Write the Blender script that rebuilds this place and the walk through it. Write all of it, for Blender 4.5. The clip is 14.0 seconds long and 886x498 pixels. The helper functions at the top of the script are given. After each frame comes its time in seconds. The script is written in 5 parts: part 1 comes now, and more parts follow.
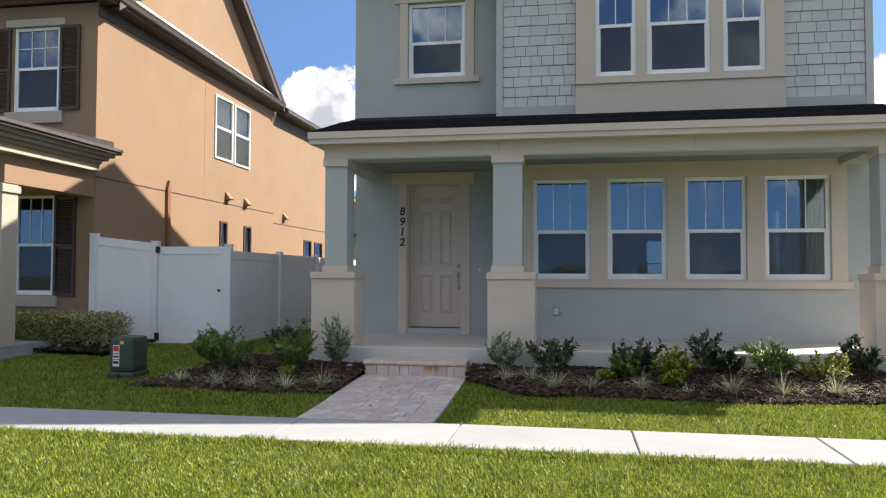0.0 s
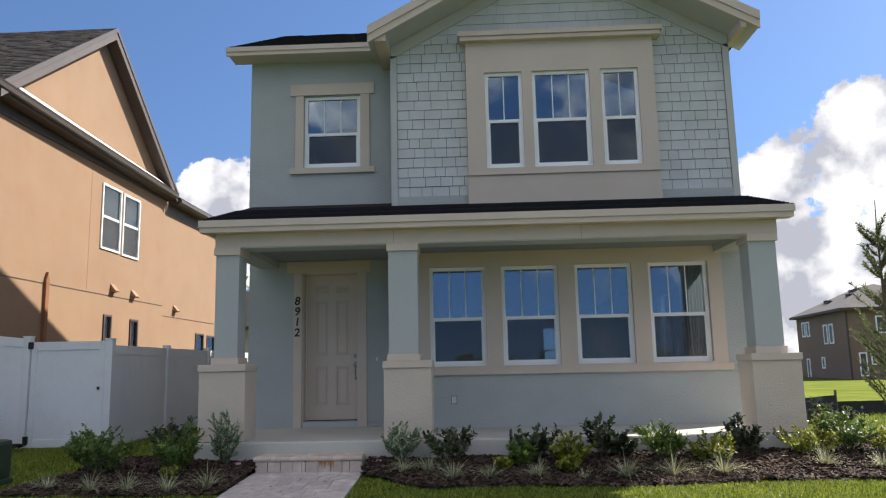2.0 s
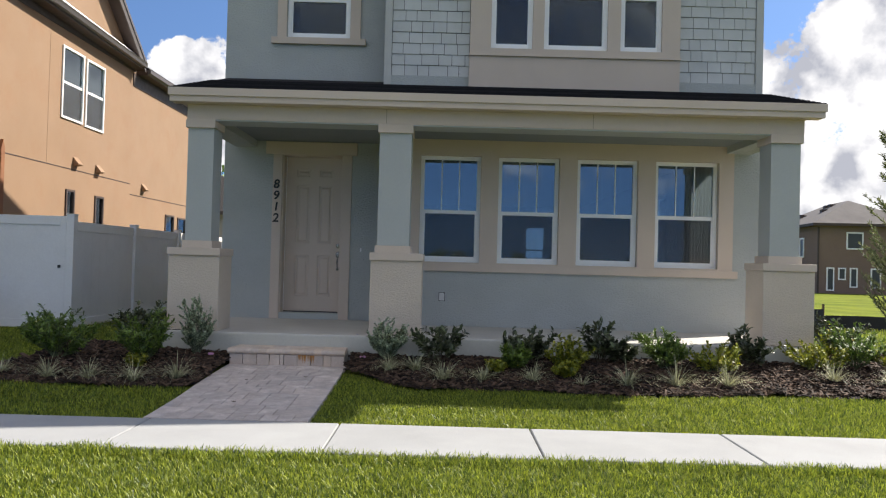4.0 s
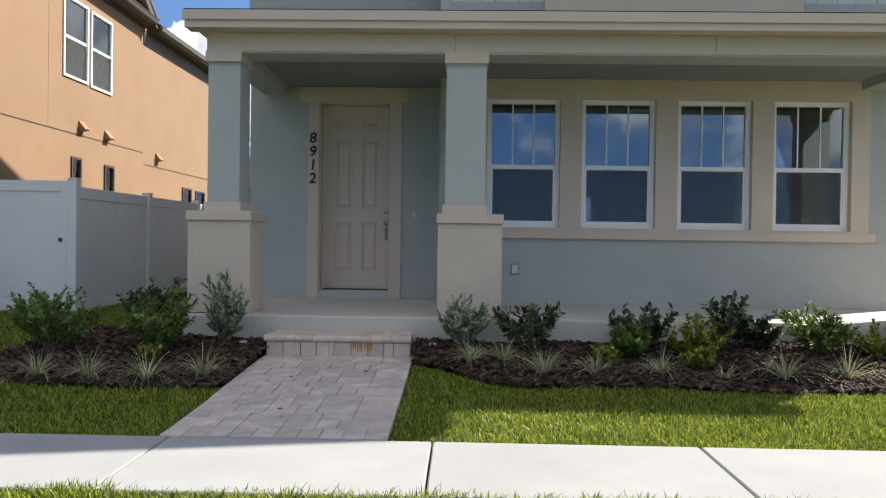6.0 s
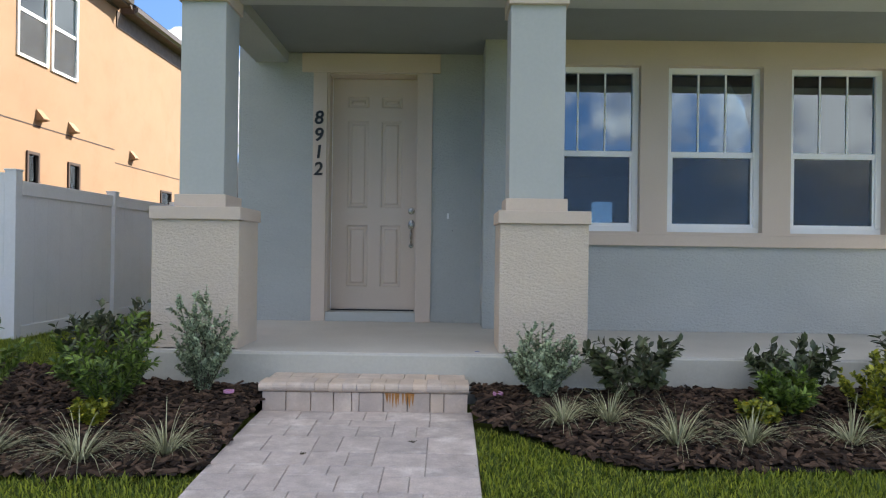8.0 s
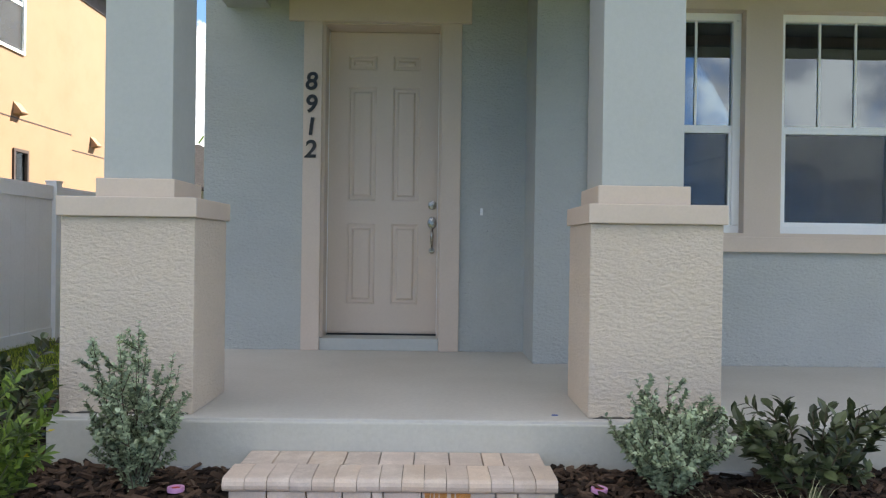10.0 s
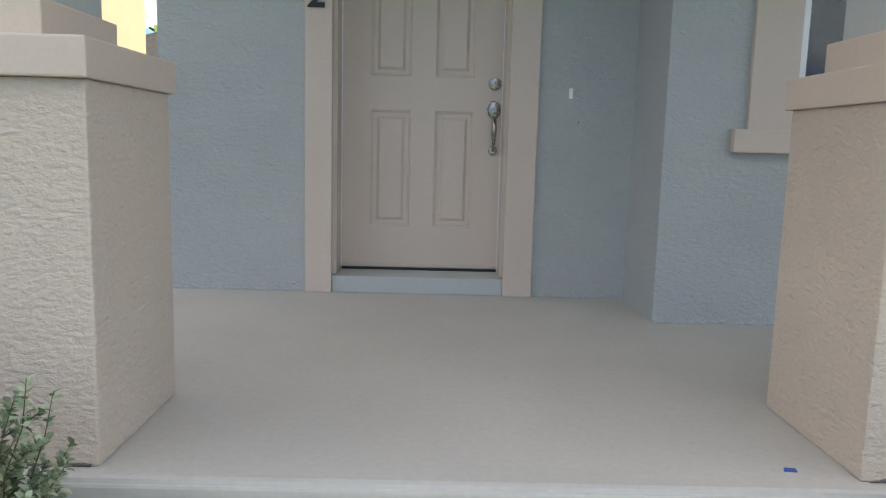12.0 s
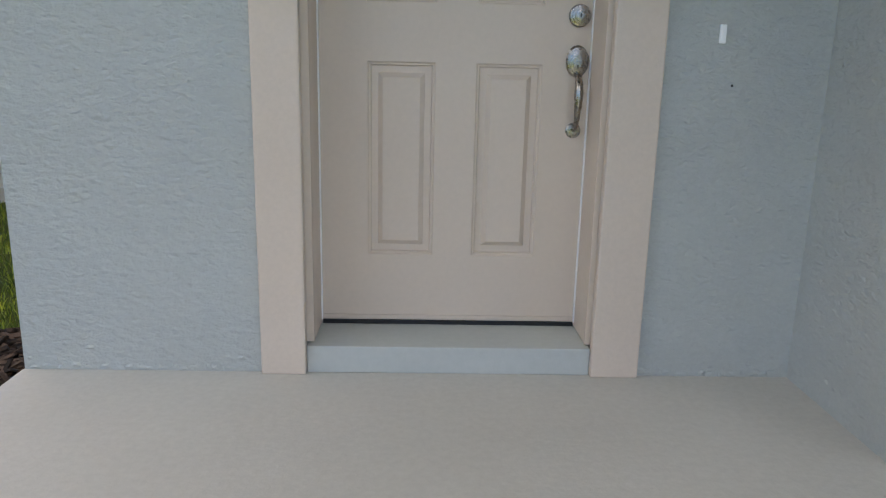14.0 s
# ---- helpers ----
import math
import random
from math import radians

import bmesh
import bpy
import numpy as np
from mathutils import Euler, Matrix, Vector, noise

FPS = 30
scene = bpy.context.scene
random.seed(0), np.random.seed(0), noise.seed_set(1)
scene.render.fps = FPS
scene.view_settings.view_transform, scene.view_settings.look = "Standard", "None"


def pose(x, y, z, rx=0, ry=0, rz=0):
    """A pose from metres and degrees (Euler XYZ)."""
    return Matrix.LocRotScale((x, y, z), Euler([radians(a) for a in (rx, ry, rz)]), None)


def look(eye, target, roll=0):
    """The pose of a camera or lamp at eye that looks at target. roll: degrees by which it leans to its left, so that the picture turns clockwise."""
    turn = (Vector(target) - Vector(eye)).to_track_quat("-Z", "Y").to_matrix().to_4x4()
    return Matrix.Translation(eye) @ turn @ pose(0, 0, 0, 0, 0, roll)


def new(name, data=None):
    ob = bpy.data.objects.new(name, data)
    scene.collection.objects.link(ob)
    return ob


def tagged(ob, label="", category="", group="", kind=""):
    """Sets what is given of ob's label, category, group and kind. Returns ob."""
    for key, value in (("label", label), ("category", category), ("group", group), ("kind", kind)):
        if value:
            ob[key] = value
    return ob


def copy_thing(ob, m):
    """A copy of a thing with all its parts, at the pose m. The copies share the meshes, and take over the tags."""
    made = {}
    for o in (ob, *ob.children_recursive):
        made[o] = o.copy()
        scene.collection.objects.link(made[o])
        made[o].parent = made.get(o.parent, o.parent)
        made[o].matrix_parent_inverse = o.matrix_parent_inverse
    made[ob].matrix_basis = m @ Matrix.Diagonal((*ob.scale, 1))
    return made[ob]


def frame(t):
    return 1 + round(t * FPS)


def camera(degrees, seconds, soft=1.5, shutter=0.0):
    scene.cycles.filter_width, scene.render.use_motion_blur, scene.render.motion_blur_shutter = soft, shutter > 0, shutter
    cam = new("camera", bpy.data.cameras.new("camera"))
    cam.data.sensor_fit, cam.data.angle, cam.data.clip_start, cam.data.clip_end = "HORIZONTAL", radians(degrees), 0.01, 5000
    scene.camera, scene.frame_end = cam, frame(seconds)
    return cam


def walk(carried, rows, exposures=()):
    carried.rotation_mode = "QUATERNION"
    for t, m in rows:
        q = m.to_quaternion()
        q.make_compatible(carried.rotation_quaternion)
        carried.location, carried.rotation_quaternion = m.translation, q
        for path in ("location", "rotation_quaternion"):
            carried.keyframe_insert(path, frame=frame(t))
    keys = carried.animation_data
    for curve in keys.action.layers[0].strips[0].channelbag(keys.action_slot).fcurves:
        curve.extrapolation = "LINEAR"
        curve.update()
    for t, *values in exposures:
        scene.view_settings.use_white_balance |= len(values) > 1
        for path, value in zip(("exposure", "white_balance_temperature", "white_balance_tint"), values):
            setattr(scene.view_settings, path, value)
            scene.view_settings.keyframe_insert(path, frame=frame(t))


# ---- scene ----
cam = camera(61.4, 14.0, soft=1.2)
PATH = [
    (0, (0.35, -0.022, 1.512), (0.006, 1.947, 1.584), 0.2),
    (0.5, (0.403, -0.008, 1.501), (0.259, 1.986, 1.573), -0.0),
    (1, (0.396, 0.016, 1.45), (0.333, 2.009, 1.603), -0.3),
    (1.5, (0.461, -0.001, 1.439), (0.398, 1.976, 1.737), -1.4),
    (2, (0.435, 0.006, 1.475), (0.356, 1.98, 1.786), -1.2),
    (2.5, (0.481, 0.035, 1.506), (0.379, 2.013, 1.784), -0.4),
    (3, (0.293, 0.268, 1.478), (0.225, 2.262, 1.62), 1.2),
    (3.2, (0.273, 0.342, 1.507), (0.229, 2.338, 1.621), 1.5),
    (5.3, (-0.344, 2.125, 1.323), (-0.322, 4.124, 1.298), 1.6),
    (5.5, (-0.411, 2.298, 1.306), (-0.378, 4.298, 1.285), 1.6),
    (6, (-0.601, 2.773, 1.29), (-0.65, 4.772, 1.267), 0.8),
    (6.5, (-0.802, 3.284, 1.292), (-0.877, 5.283, 1.268), 0.8),
    (7, (-0.992, 3.798, 1.261), (-1.046, 5.797, 1.236), 0.8),
    (7.5, (-1.161, 4.333, 1.247), (-1.197, 6.332, 1.251), 1.0),
    (7.7, (-1.189, 4.569, 1.25), (-1.215, 6.569, 1.254), 0.9),
    (10, (-1.627, 6.792, 1.345), (-1.599, 8.792, 1.337), 0.8),
    (10.5, (-1.709, 7.282, 1.325), (-1.66, 9.28, 1.246), 0.6),
    (11, (-1.776, 7.743, 1.302), (-1.734, 9.734, 1.116), 0.5),
    (11.5, (-1.889, 8.213, 1.309), (-1.83, 10.2, 1.089), 0.7),
    (12, (-1.962, 8.664, 1.335), (-1.936, 10.644, 1.057), 1.5),
    (12.5, (-2.082, 9.132, 1.369), (-2.017, 11.104, 1.044), 1.8),
    (13, (-2.104, 9.595, 1.372), (-2.017, 11.558, 1.003), 1.5),
    (13.5, (-2.028, 10.049, 1.333), (-1.981, 12.006, 0.92), 1.2),
    (14, (-2.146, 10.423, 1.507), (-2.089, 12.366, 1.033), 1.3),
]
EXPOSURES = [(0, 1.2, 7100, 11), (0.5, 1.16, 7050, 11), (1.0, 1.0, 7000, 11), (2.5, 0.96, 7000, 11), (3, 0.89, 7000, 11), (5.5, 1.06, 7150, 10.5), (6.5, 1.08, 7050, 10), (7.5, 1.46, 7050, 9.5), (10, 1.92, 7250, 9), (11.5, 2.0, 7400, 9), (12, 2.06, 7450, 9), (12.5, 1.92, 7450, 8), (13, 2.2, 7450, 8), (13.5, 2.38, 7500, 8), (14, 2.38, 7500, 8)]
walk(cam, [(t, look(eye, target, roll)) for t, eye, target, roll in PATH], EXPOSURES)

# ---- world, sun ----
SUN_M, SUN_K = 0.86, 0.578         # way towards the sun: x, y for each metre up
SUN_EL = math.atan(1 / math.hypot(SUN_M, SUN_K))
SUN_AZ = math.atan2(SUN_M, SUN_K)  # from +y towards +x


def direction(az, el):
    a, e = radians(az), radians(el)
    return (math.sin(a) * math.cos(e), math.cos(a) * math.cos(e), math.sin(e))


def make_world():
    w = bpy.data.worlds.new("sky")
    w.use_nodes = True
    scene.world = w
    nt = w.node_tree
    n, l = nt.nodes, nt.links
    n.clear()
    out, bg = n.new("ShaderNodeOutputWorld"), n.new("ShaderNodeBackground")
    sky = n.new("ShaderNodeTexSky")
    sky.sky_type, sky.sun_disc = "NISHITA", False
    sky.sun_elevation, sky.sun_rotation = SUN_EL, SUN_AZ
    sky.air_density, sky.dust_density, sky.ozone_density = 1.0, 0.3, 2.5
    bg.inputs["Strength"].default_value = 0.15
    geo = n.new("ShaderNodeTexCoord")
    # the clear air over this warm plain keeps its blue almost down to the horizon
    lift = n.new("ShaderNodeVectorMath")
    lift.operation = "MULTIPLY_ADD"
    l.new(geo.outputs["Generated"], lift.inputs[0])
    lift.inputs[1].default_value, lift.inputs[2].default_value = (1, 1, 0.8), (0, 0, 0.22)
    l.new(lift.outputs[0], sky.inputs["Vector"])

    def math_node(op, a, b=None, c=None):
        m = n.new("ShaderNodeMath")
        m.operation = op
        for i, v in enumerate((a, b, c)):
            if v is None:
                continue
            if isinstance(v, (int, float)):
                m.inputs[i].default_value = v
            else:
                l.new(v, m.inputs[i])
        return m.outputs[0]

    def lobe(az, el, inner, outer):
        d = n.new("ShaderNodeVectorMath")
        d.operation = "DOT_PRODUCT"
        l.new(geo.outputs["Generated"], d.inputs[0])
        d.inputs[1].default_value = direction(az, el)
        r = n.new("ShaderNodeMapRange")
        r.interpolation_type = "SMOOTHSTEP"
        l.new(d.outputs["Value"], r.inputs["Value"])
        r.inputs["From Min"].default_value = math.cos(radians(outer))
        r.inputs["From Max"].default_value = math.cos(radians(inner))
        return r.outputs[0]

    noise_a = n.new("ShaderNodeTexNoise")
    l.new(geo.outputs["Generated"], noise_a.inputs["Vector"])
    noise_a.inputs["Scale"].default_value, noise_a.inputs["Detail"].default_value = 9.0, 9.0
    noise_a.inputs["Roughness"].default_value = 0.62
    noise_b = n.new("ShaderNodeTexNoise")
    l.new(geo.outputs["Generated"], noise_b.inputs["Vector"])
    noise_b.inputs["Scale"].default_value, noise_b.inputs["Detail"].default_value = 2.6, 6.0
    # cumulus heaps: towards the gap beside the house, to its far side, and scattered round
    bias = math_node("MAXIMUM", lobe(-17.6, 10.9, 3.2, 6.8), lobe(30, 8, 8.0, 14.0))
    bias = math_node("MAXIMUM", bias, lobe(48, 8, 14.0, 24.0))
    bias = math_node("MAXIMUM", bias, math_node("MULTIPLY", lobe(165, 20, 4.0, 26.0), 0.75))
    bias = math_node("MAXIMUM", bias, math_node("MULTIPLY", lobe(225, 30, 6.0, 30.0), 0.85))
    # a broken layer overhead
    bias = math_node("MAXIMUM", bias, math_node("MULTIPLY", lobe(180, 85, 30.0, 62.0), 0.62))
    bias = math_node("MAXIMUM", bias, lobe(152, 13, 6.0, 15.0))
    for az, el in ((190, 44), (115, 42), (258, 40)):
        bias = math_node("MAXIMUM", bias, lobe(az, el, 18.0, 36.0))
    scattered = math_node("MULTIPLY", math_node("SUBTRACT", noise_b.outputs["Fac"], 0.53), 2.2)
    bias = math_node("MAXIMUM", bias, math_node("MULTIPLY", scattered, 1.2))
    body = math_node("ADD", math_node("MULTIPLY", noise_a.outputs["Fac"], 1.15), math_node("MULTIPLY", bias, 0.42))
    # crisp heaps towards the sun, softer veils on the other side of the sky
    axes = n.new("ShaderNodeSeparateXYZ")
    l.new(geo.outputs["Generated"], axes.inputs[0])
    back = math_node("MINIMUM", math_node("MAXIMUM", math_node("MULTIPLY", axes.outputs["Y"], -2.0), 0.0), 1.0)
    over = math_node("ADD", math_node("SUBTRACT", body, 0.815), math_node("MULTIPLY", back, 0.07))
    cover = math_node("DIVIDE", over, math_node("ADD", math_node("MULTIPLY", back, 0.24), 0.055))
    ramp = n.new("ShaderNodeMapRange")
    ramp.interpolation_type = "SMOOTHSTEP"
    l.new(cover, ramp.inputs["Value"])
    # thick parts turn greyer
    grey = n.new("ShaderNodeMapRange")
    noise_c = n.new("ShaderNodeTexNoise")
    l.new(geo.outputs["Generated"], noise_c.inputs["Vector"])
    noise_c.inputs["Scale"].default_value, noise_c.inputs["Detail"].default_value = 19.0, 6.0
    l.new(noise_c.outputs["Fac"], grey.inputs["Value"])
    grey.inputs["From Min"].default_value, grey.inputs["From Max"].default_value = 0.40, 0.58
    tone = n.new("ShaderNodeMix")
    tone.data_type = "RGBA"
    l.new(grey.outputs[0], tone.inputs["Factor"])
    tone.inputs["A"].default_value, tone.inputs["B"].default_value = (1.75, 1.9, 2.3, 1), (3.75, 3.9, 4.2, 1)
    mix = n.new("ShaderNodeMix")
    mix.data_type = "RGBA"
    l.new(ramp.outputs[0], mix.inputs["Factor"])
    tint = n.new("ShaderNodeVectorMath")
    tint.operation = "MULTIPLY"
    l.new(sky.outputs[0], tint.inputs[0])
    tint.inputs[1].default_value = (0.40, 0.50, 0.62)
    l.new(tint.outputs[0], mix.inputs["A"])
    l.new(tone.outputs["Result"], mix.inputs["B"])
    l.new(mix.outputs["Result"], bg.inputs["Color"])
    l.new(bg.outputs[0], out.inputs[0])


make_world()
sun = new("sun", bpy.data.lights.new("sun", "SUN"))
sun.data.energy, sun.data.angle, sun.data.color = 4.5, radians(0.55), (1.0, 0.97, 0.92)
sun.matrix_world = look((SUN_M * 30, 10 + SUN_K * 30, 30), (0, 10, 0))

# ---- materials ----
def material(name, color, rough=0.7, vary=0.12, scale=6.0, fine=90.0, bump=0.0, bump_scale=120.0, metal=0.0, island=0.0,
             translucent=0.0, stains=None, stain_amount=0.0, stain_scale=1.5, spec=0.5, hue=None, per_object=0.0, stretch=1.0, dents=0.0):
    """A procedural surface: colour that drifts at a coarse and a fine scale, stains of another colour, and fine relief."""
    m = bpy.data.materials.new(name)
    m.use_nodes = True
    nt = m.node_tree
    n, l = nt.nodes, nt.links
    bsdf = n["Principled BSDF"]
    coord = n.new("ShaderNodeTexCoord")
    geo = n.new("ShaderNodeNewGeometry")
    src = geo.outputs["Position"]
    if stretch != 1.0:
        pull = n.new("ShaderNodeVectorMath")
        pull.operation = "MULTIPLY"
        l.new(src, pull.inputs[0])
        pull.inputs[1].default_value = (1, 1, stretch)
        src = pull.outputs[0]

    def noise_node(s, detail=4.0, rough_=0.6):
        t = n.new("ShaderNodeTexNoise")
        l.new(src, t.inputs["Vector"])
        t.inputs["Scale"].default_value, t.inputs["Detail"].default_value, t.inputs["Roughness"].default_value = s, detail, rough_
        return t.outputs["Fac"]

    def remap(v, lo, hi, a=0.3, b=0.7):
        r = n.new("ShaderNodeMapRange")
        l.new(v, r.inputs["Value"])
        for k, q in zip(("From Min", "From Max", "To Min", "To Max"), (a, b, lo, hi)):
            r.inputs[k].default_value = q
        return r.outputs[0]

    def times(a, b):
        t = n.new("ShaderNodeMath")
        t.operation = "MULTIPLY"
        l.new(a, t.inputs[0])
        if isinstance(b, (int, float)):
            t.inputs[1].default_value = b
        else:
            l.new(b, t.inputs[1])
        return t.outputs[0]

    value = times(remap(noise_node(scale), 1 - vary, 1 + vary), remap(noise_node(fine, 2.0), 1 - vary * 0.6, 1 + vary * 0.6))
    if island:
        value = times(value, remap(geo.outputs["Random Per Island"], 1 - island, 1 + island, 0, 1))
    if per_object:
        info = n.new("ShaderNodeObjectInfo")
        value = times(value, remap(info.outputs["Random"], 1 - per_object, 1 + per_object, 0, 1))
    base = n.new("ShaderNodeMix")
    base.data_type = "RGBA"
    base.inputs["A"].default_value = base.inputs["B"].default_value = (*color, 1)
    base.inputs["Factor"].default_value = 0.0
    if hue:
        base.inputs["B"].default_value = (*hue, 1)
        if island:
            l.new(geo.outputs["Random Per Island"], base.inputs["Factor"])
        elif per_object:
            info2 = n.new("ShaderNodeObjectInfo")
            wn = n.new("ShaderNodeTexWhiteNoise")
            wn.noise_dimensions = "1D"
            l.new(info2.outputs["Random"], wn.inputs["W"])
            l.new(wn.outputs["Value"], base.inputs["Factor"])
        else:
            l.new(remap(noise_node(scale * 0.45, 5.0), 0, 1, 0.35, 0.65), base.inputs["Factor"])
    col = base.outputs["Result"]
    if stains:
        mixer = n.new("ShaderNodeMix")
        mixer.data_type = "RGBA"
        l.new(remap(noise_node(stain_scale, 8.0, 0.7), 0, stain_amount, 0.5, 0.68), mixer.inputs["Factor"])
        l.new(col, mixer.inputs["A"])
        mixer.inputs["B"].default_value = (*stains, 1)
        col = mixer.outputs["Result"]
    scale_node = n.new("ShaderNodeVectorMath")
    scale_node.operation = "SCALE"
    l.new(col, scale_node.inputs[0])
    l.new(value, scale_node.inputs["Scale"])
    l.new(scale_node.outputs[0], bsdf.inputs["Base Color"])
    l.new(remap(noise_node(scale * 2.3), max(0.02, rough - 0.08), min(1, rough + 0.08)), bsdf.inputs["Roughness"])
    bsdf.inputs["Metallic"].default_value = metal
    bsdf.inputs["Specular IOR Level"].default_value = spec
    if bump:
        b = n.new("ShaderNodeBump")
        b.inputs["Strength"].default_value, b.inputs["Distance"].default_value = 1.0, bump
        height = noise_node(bump_scale, 5.0, 0.6)
        if dents:
            vor = n.new("ShaderNodeTexVoronoi")
            vor.feature = "SMOOTH_F1"
            warp = n.new("ShaderNodeVectorMath")
            warp.operation = "MULTIPLY_ADD"
            wn2 = n.new("ShaderNodeTexNoise")
            l.new(src, wn2.inputs["Vector"])
            wn2.inputs["Scale"].default_value = bump_scale * 0.25
            l.new(wn2.outputs["Color"], warp.inputs[0])
            warp.inputs[1].default_value = (0.03, 0.03, 0.03)
            l.new(src, warp.inputs[2])
            l.new(warp.outputs[0], vor.inputs["Vector"])
            vor.inputs["Scale"].default_value = bump_scale * 0.55
            add = n.new("ShaderNodeMath")
            add.operation = "MULTIPLY_ADD"
            l.new(vor.outputs["Distance"], add.inputs[0])
            add.inputs[1].default_value = dents
            l.new(height, add.inputs[2])
            height = add.outputs[0]
        l.new(height, b.inputs["Height"])
        l.new(b.outputs[0], bsdf.inputs["Normal"])
    if translucent:
        tr = n.new("ShaderNodeBsdfTranslucent")
        l.new(scale_node.outputs[0], tr.inputs["Color"])
        mx = n.new("ShaderNodeMixShader")
        mx.inputs[0].default_value = translucent
        l.new(bsdf.outputs[0], mx.inputs[1])
        l.new(tr.outputs[0], mx.inputs[2])
        l.new(mx.outputs[0], n["Material Output"].inputs["Surface"])
    return m


def glass_material(name, tint, ior):
    """A coated pane: a mirror by the Fresnel law, clear and tinted behind it."""
    m = bpy.data.materials.new(name)
    m.use_nodes = True
    n, l = m.node_tree.nodes, m.node_tree.links
    n.remove(n["Principled BSDF"])
    fres, gloss, clear, mx = n.new("ShaderNodeFresnel"), n.new("ShaderNodeBsdfGlossy"), n.new("ShaderNodeBsdfTransparent"), n.new("ShaderNodeMixShader")
    fres.inputs["IOR"].default_value = ior
    gloss.inputs["Roughness"].default_value = 0.0
    gloss.inputs["Color"].default_value = (0.80, 0.92, 1.0, 1)
    clear.inputs["Color"].default_value = (*tint, 1)
    # panes are never quite flat
    nz, bp = n.new("ShaderNodeTexNoise"), n.new("ShaderNodeBump")
    geo = n.new("ShaderNodeNewGeometry")
    l.new(geo.outputs["Position"], nz.inputs["Vector"])
    nz.inputs["Scale"].default_value, nz.inputs["Detail"].default_value = 1.3, 1.0
    bp.inputs["Strength"].default_value, bp.inputs["Distance"].default_value = 0.25, 0.004
    l.new(nz.outputs["Fac"], bp.inputs["Height"])
    l.new(bp.outputs[0], gloss.inputs["Normal"])
    l.new(fres.outputs[0], mx.inputs[0])
    l.new(clear.outputs[0], mx.inputs[1])
    l.new(gloss.outputs[0], mx.inputs[2])
    l.new(mx.outputs[0], n["Material Output"].inputs["Surface"])
    return m


def screen_material(name, color, cover):
    m = bpy.data.materials.new(name)
    m.use_nodes = True
    n, l = m.node_tree.nodes, m.node_tree.links
    bsdf = n["Principled BSDF"]
    bsdf.inputs["Base Color"].default_value, bsdf.inputs["Roughness"].default_value = (*color, 1), 0.7
    clear, mx = n.new("ShaderNodeBsdfTransparent"), n.new("ShaderNodeMixShader")
    mx.inputs[0].default_value = cover
    l.new(clear.outputs[0], mx.inputs[1])
    l.new(bsdf.outputs[0], mx.inputs[2])
    l.new(mx.outputs[0], n["Material Output"].inputs["Surface"])
    return m


BLUE = material("blue_grey_stucco", (0.434, 0.453, 0.434), 0.85, 0.05, 1.2, 60, 0.008, 52, dents=0.6, stretch=1.6, stains=(0.41, 0.422, 0.41), stain_amount=0.4)
BLUE_FLAT = material("blue_grey_paint", (0.434, 0.453, 0.434), 0.8, 0.04, 1.0, 40, 0.0008, 120)
TAN = material("tan_stucco", (0.635, 0.54, 0.44), 0.85, 0.05, 1.0, 60, 0.008, 62, dents=0.6, stretch=1.7, stains=(0.56, 0.48, 0.40), stain_amount=0.4)
# the wall's blue-grey made darker: the porch's shade is put into this colour
CEILING_SHADED = material("porch_ceiling_shaded", (0.235, 0.255, 0.25), 0.8, 0.04, 1.0, 40, 0.0008, 120)
TAN_FLAT = material("tan_paint", (0.605, 0.503, 0.415), 0.7, 0.04, 1.2, 70, 0.0006, 150)
DOOR_TAN = material("door_paint", (0.60, 0.50, 0.41), 0.5, 0.03, 1.5, 50, 0.0003, 160)
SHINGLE_SIDING = material("grey_shingle_siding", (0.55, 0.56, 0.545), 0.8, 0.06, 3.0, 80, 0.0012, 130, per_object=0.035)
SIDING_GREY = material("grey_trim_board", (0.50, 0.50, 0.47), 0.75, 0.04, 2.0, 60)
WHITE_VINYL = material("white_vinyl", (0.88, 0.88, 0.87), 0.4, 0.02, 2.0, 40)
FENCE_VINYL = material("fence_vinyl", (0.80, 0.80, 0.80), 0.45, 0.04, 0.8, 30, stains=(0.66, 0.66, 0.64), stain_amount=0.3)
PORCH_GREY = material("porch_concrete_paint", (0.49, 0.475, 0.44), 0.62, 0.07, 0.9, 40, 0.0012, 70, stains=(0.50, 0.475, 0.44), stain_amount=0.5)
SLAB_FACE = material("slab_face_paint", (0.52, 0.51, 0.455), 0.75, 0.06, 1.5, 50, 0.0012, 60, stains=(0.46, 0.45, 0.40), stain_amount=0.5)
CONCRETE = material("pale_concrete", (0.31, 0.317, 0.322), 0.85, 0.06, 1.2, 120, 0.0012, 260, stains=(0.268, 0.272, 0.272), stain_amount=0.4, per_object=0.03)
PAVER = material("pink_grey_paver", (0.50, 0.43, 0.395), 0.85, 0.16, 9.0, 120, 0.003, 90, per_object=0.08, hue=(0.45, 0.395, 0.37), stains=(0.68, 0.62, 0.58), stain_amount=0.75, stain_scale=5.0)
CAP_BRICK = material("buff_cap_paver", (0.60, 0.475, 0.375), 0.85, 0.10, 6.0, 140, 0.0018, 160, per_object=0.10, hue=(0.50, 0.42, 0.37), stains=(0.74, 0.64, 0.55), stain_amount=0.6, stain_scale=5.0)
SEAM = material("dark_seam", (0.13, 0.12, 0.105), 0.9, 0.3, 30, 120)
RUST = material("rust_run", (0.42, 0.19, 0.055), 0.9, 0.3, 30.0, 150)
JOINT = material("joint_sand", (0.33, 0.295, 0.265), 0.95, 0.2, 20, 150)
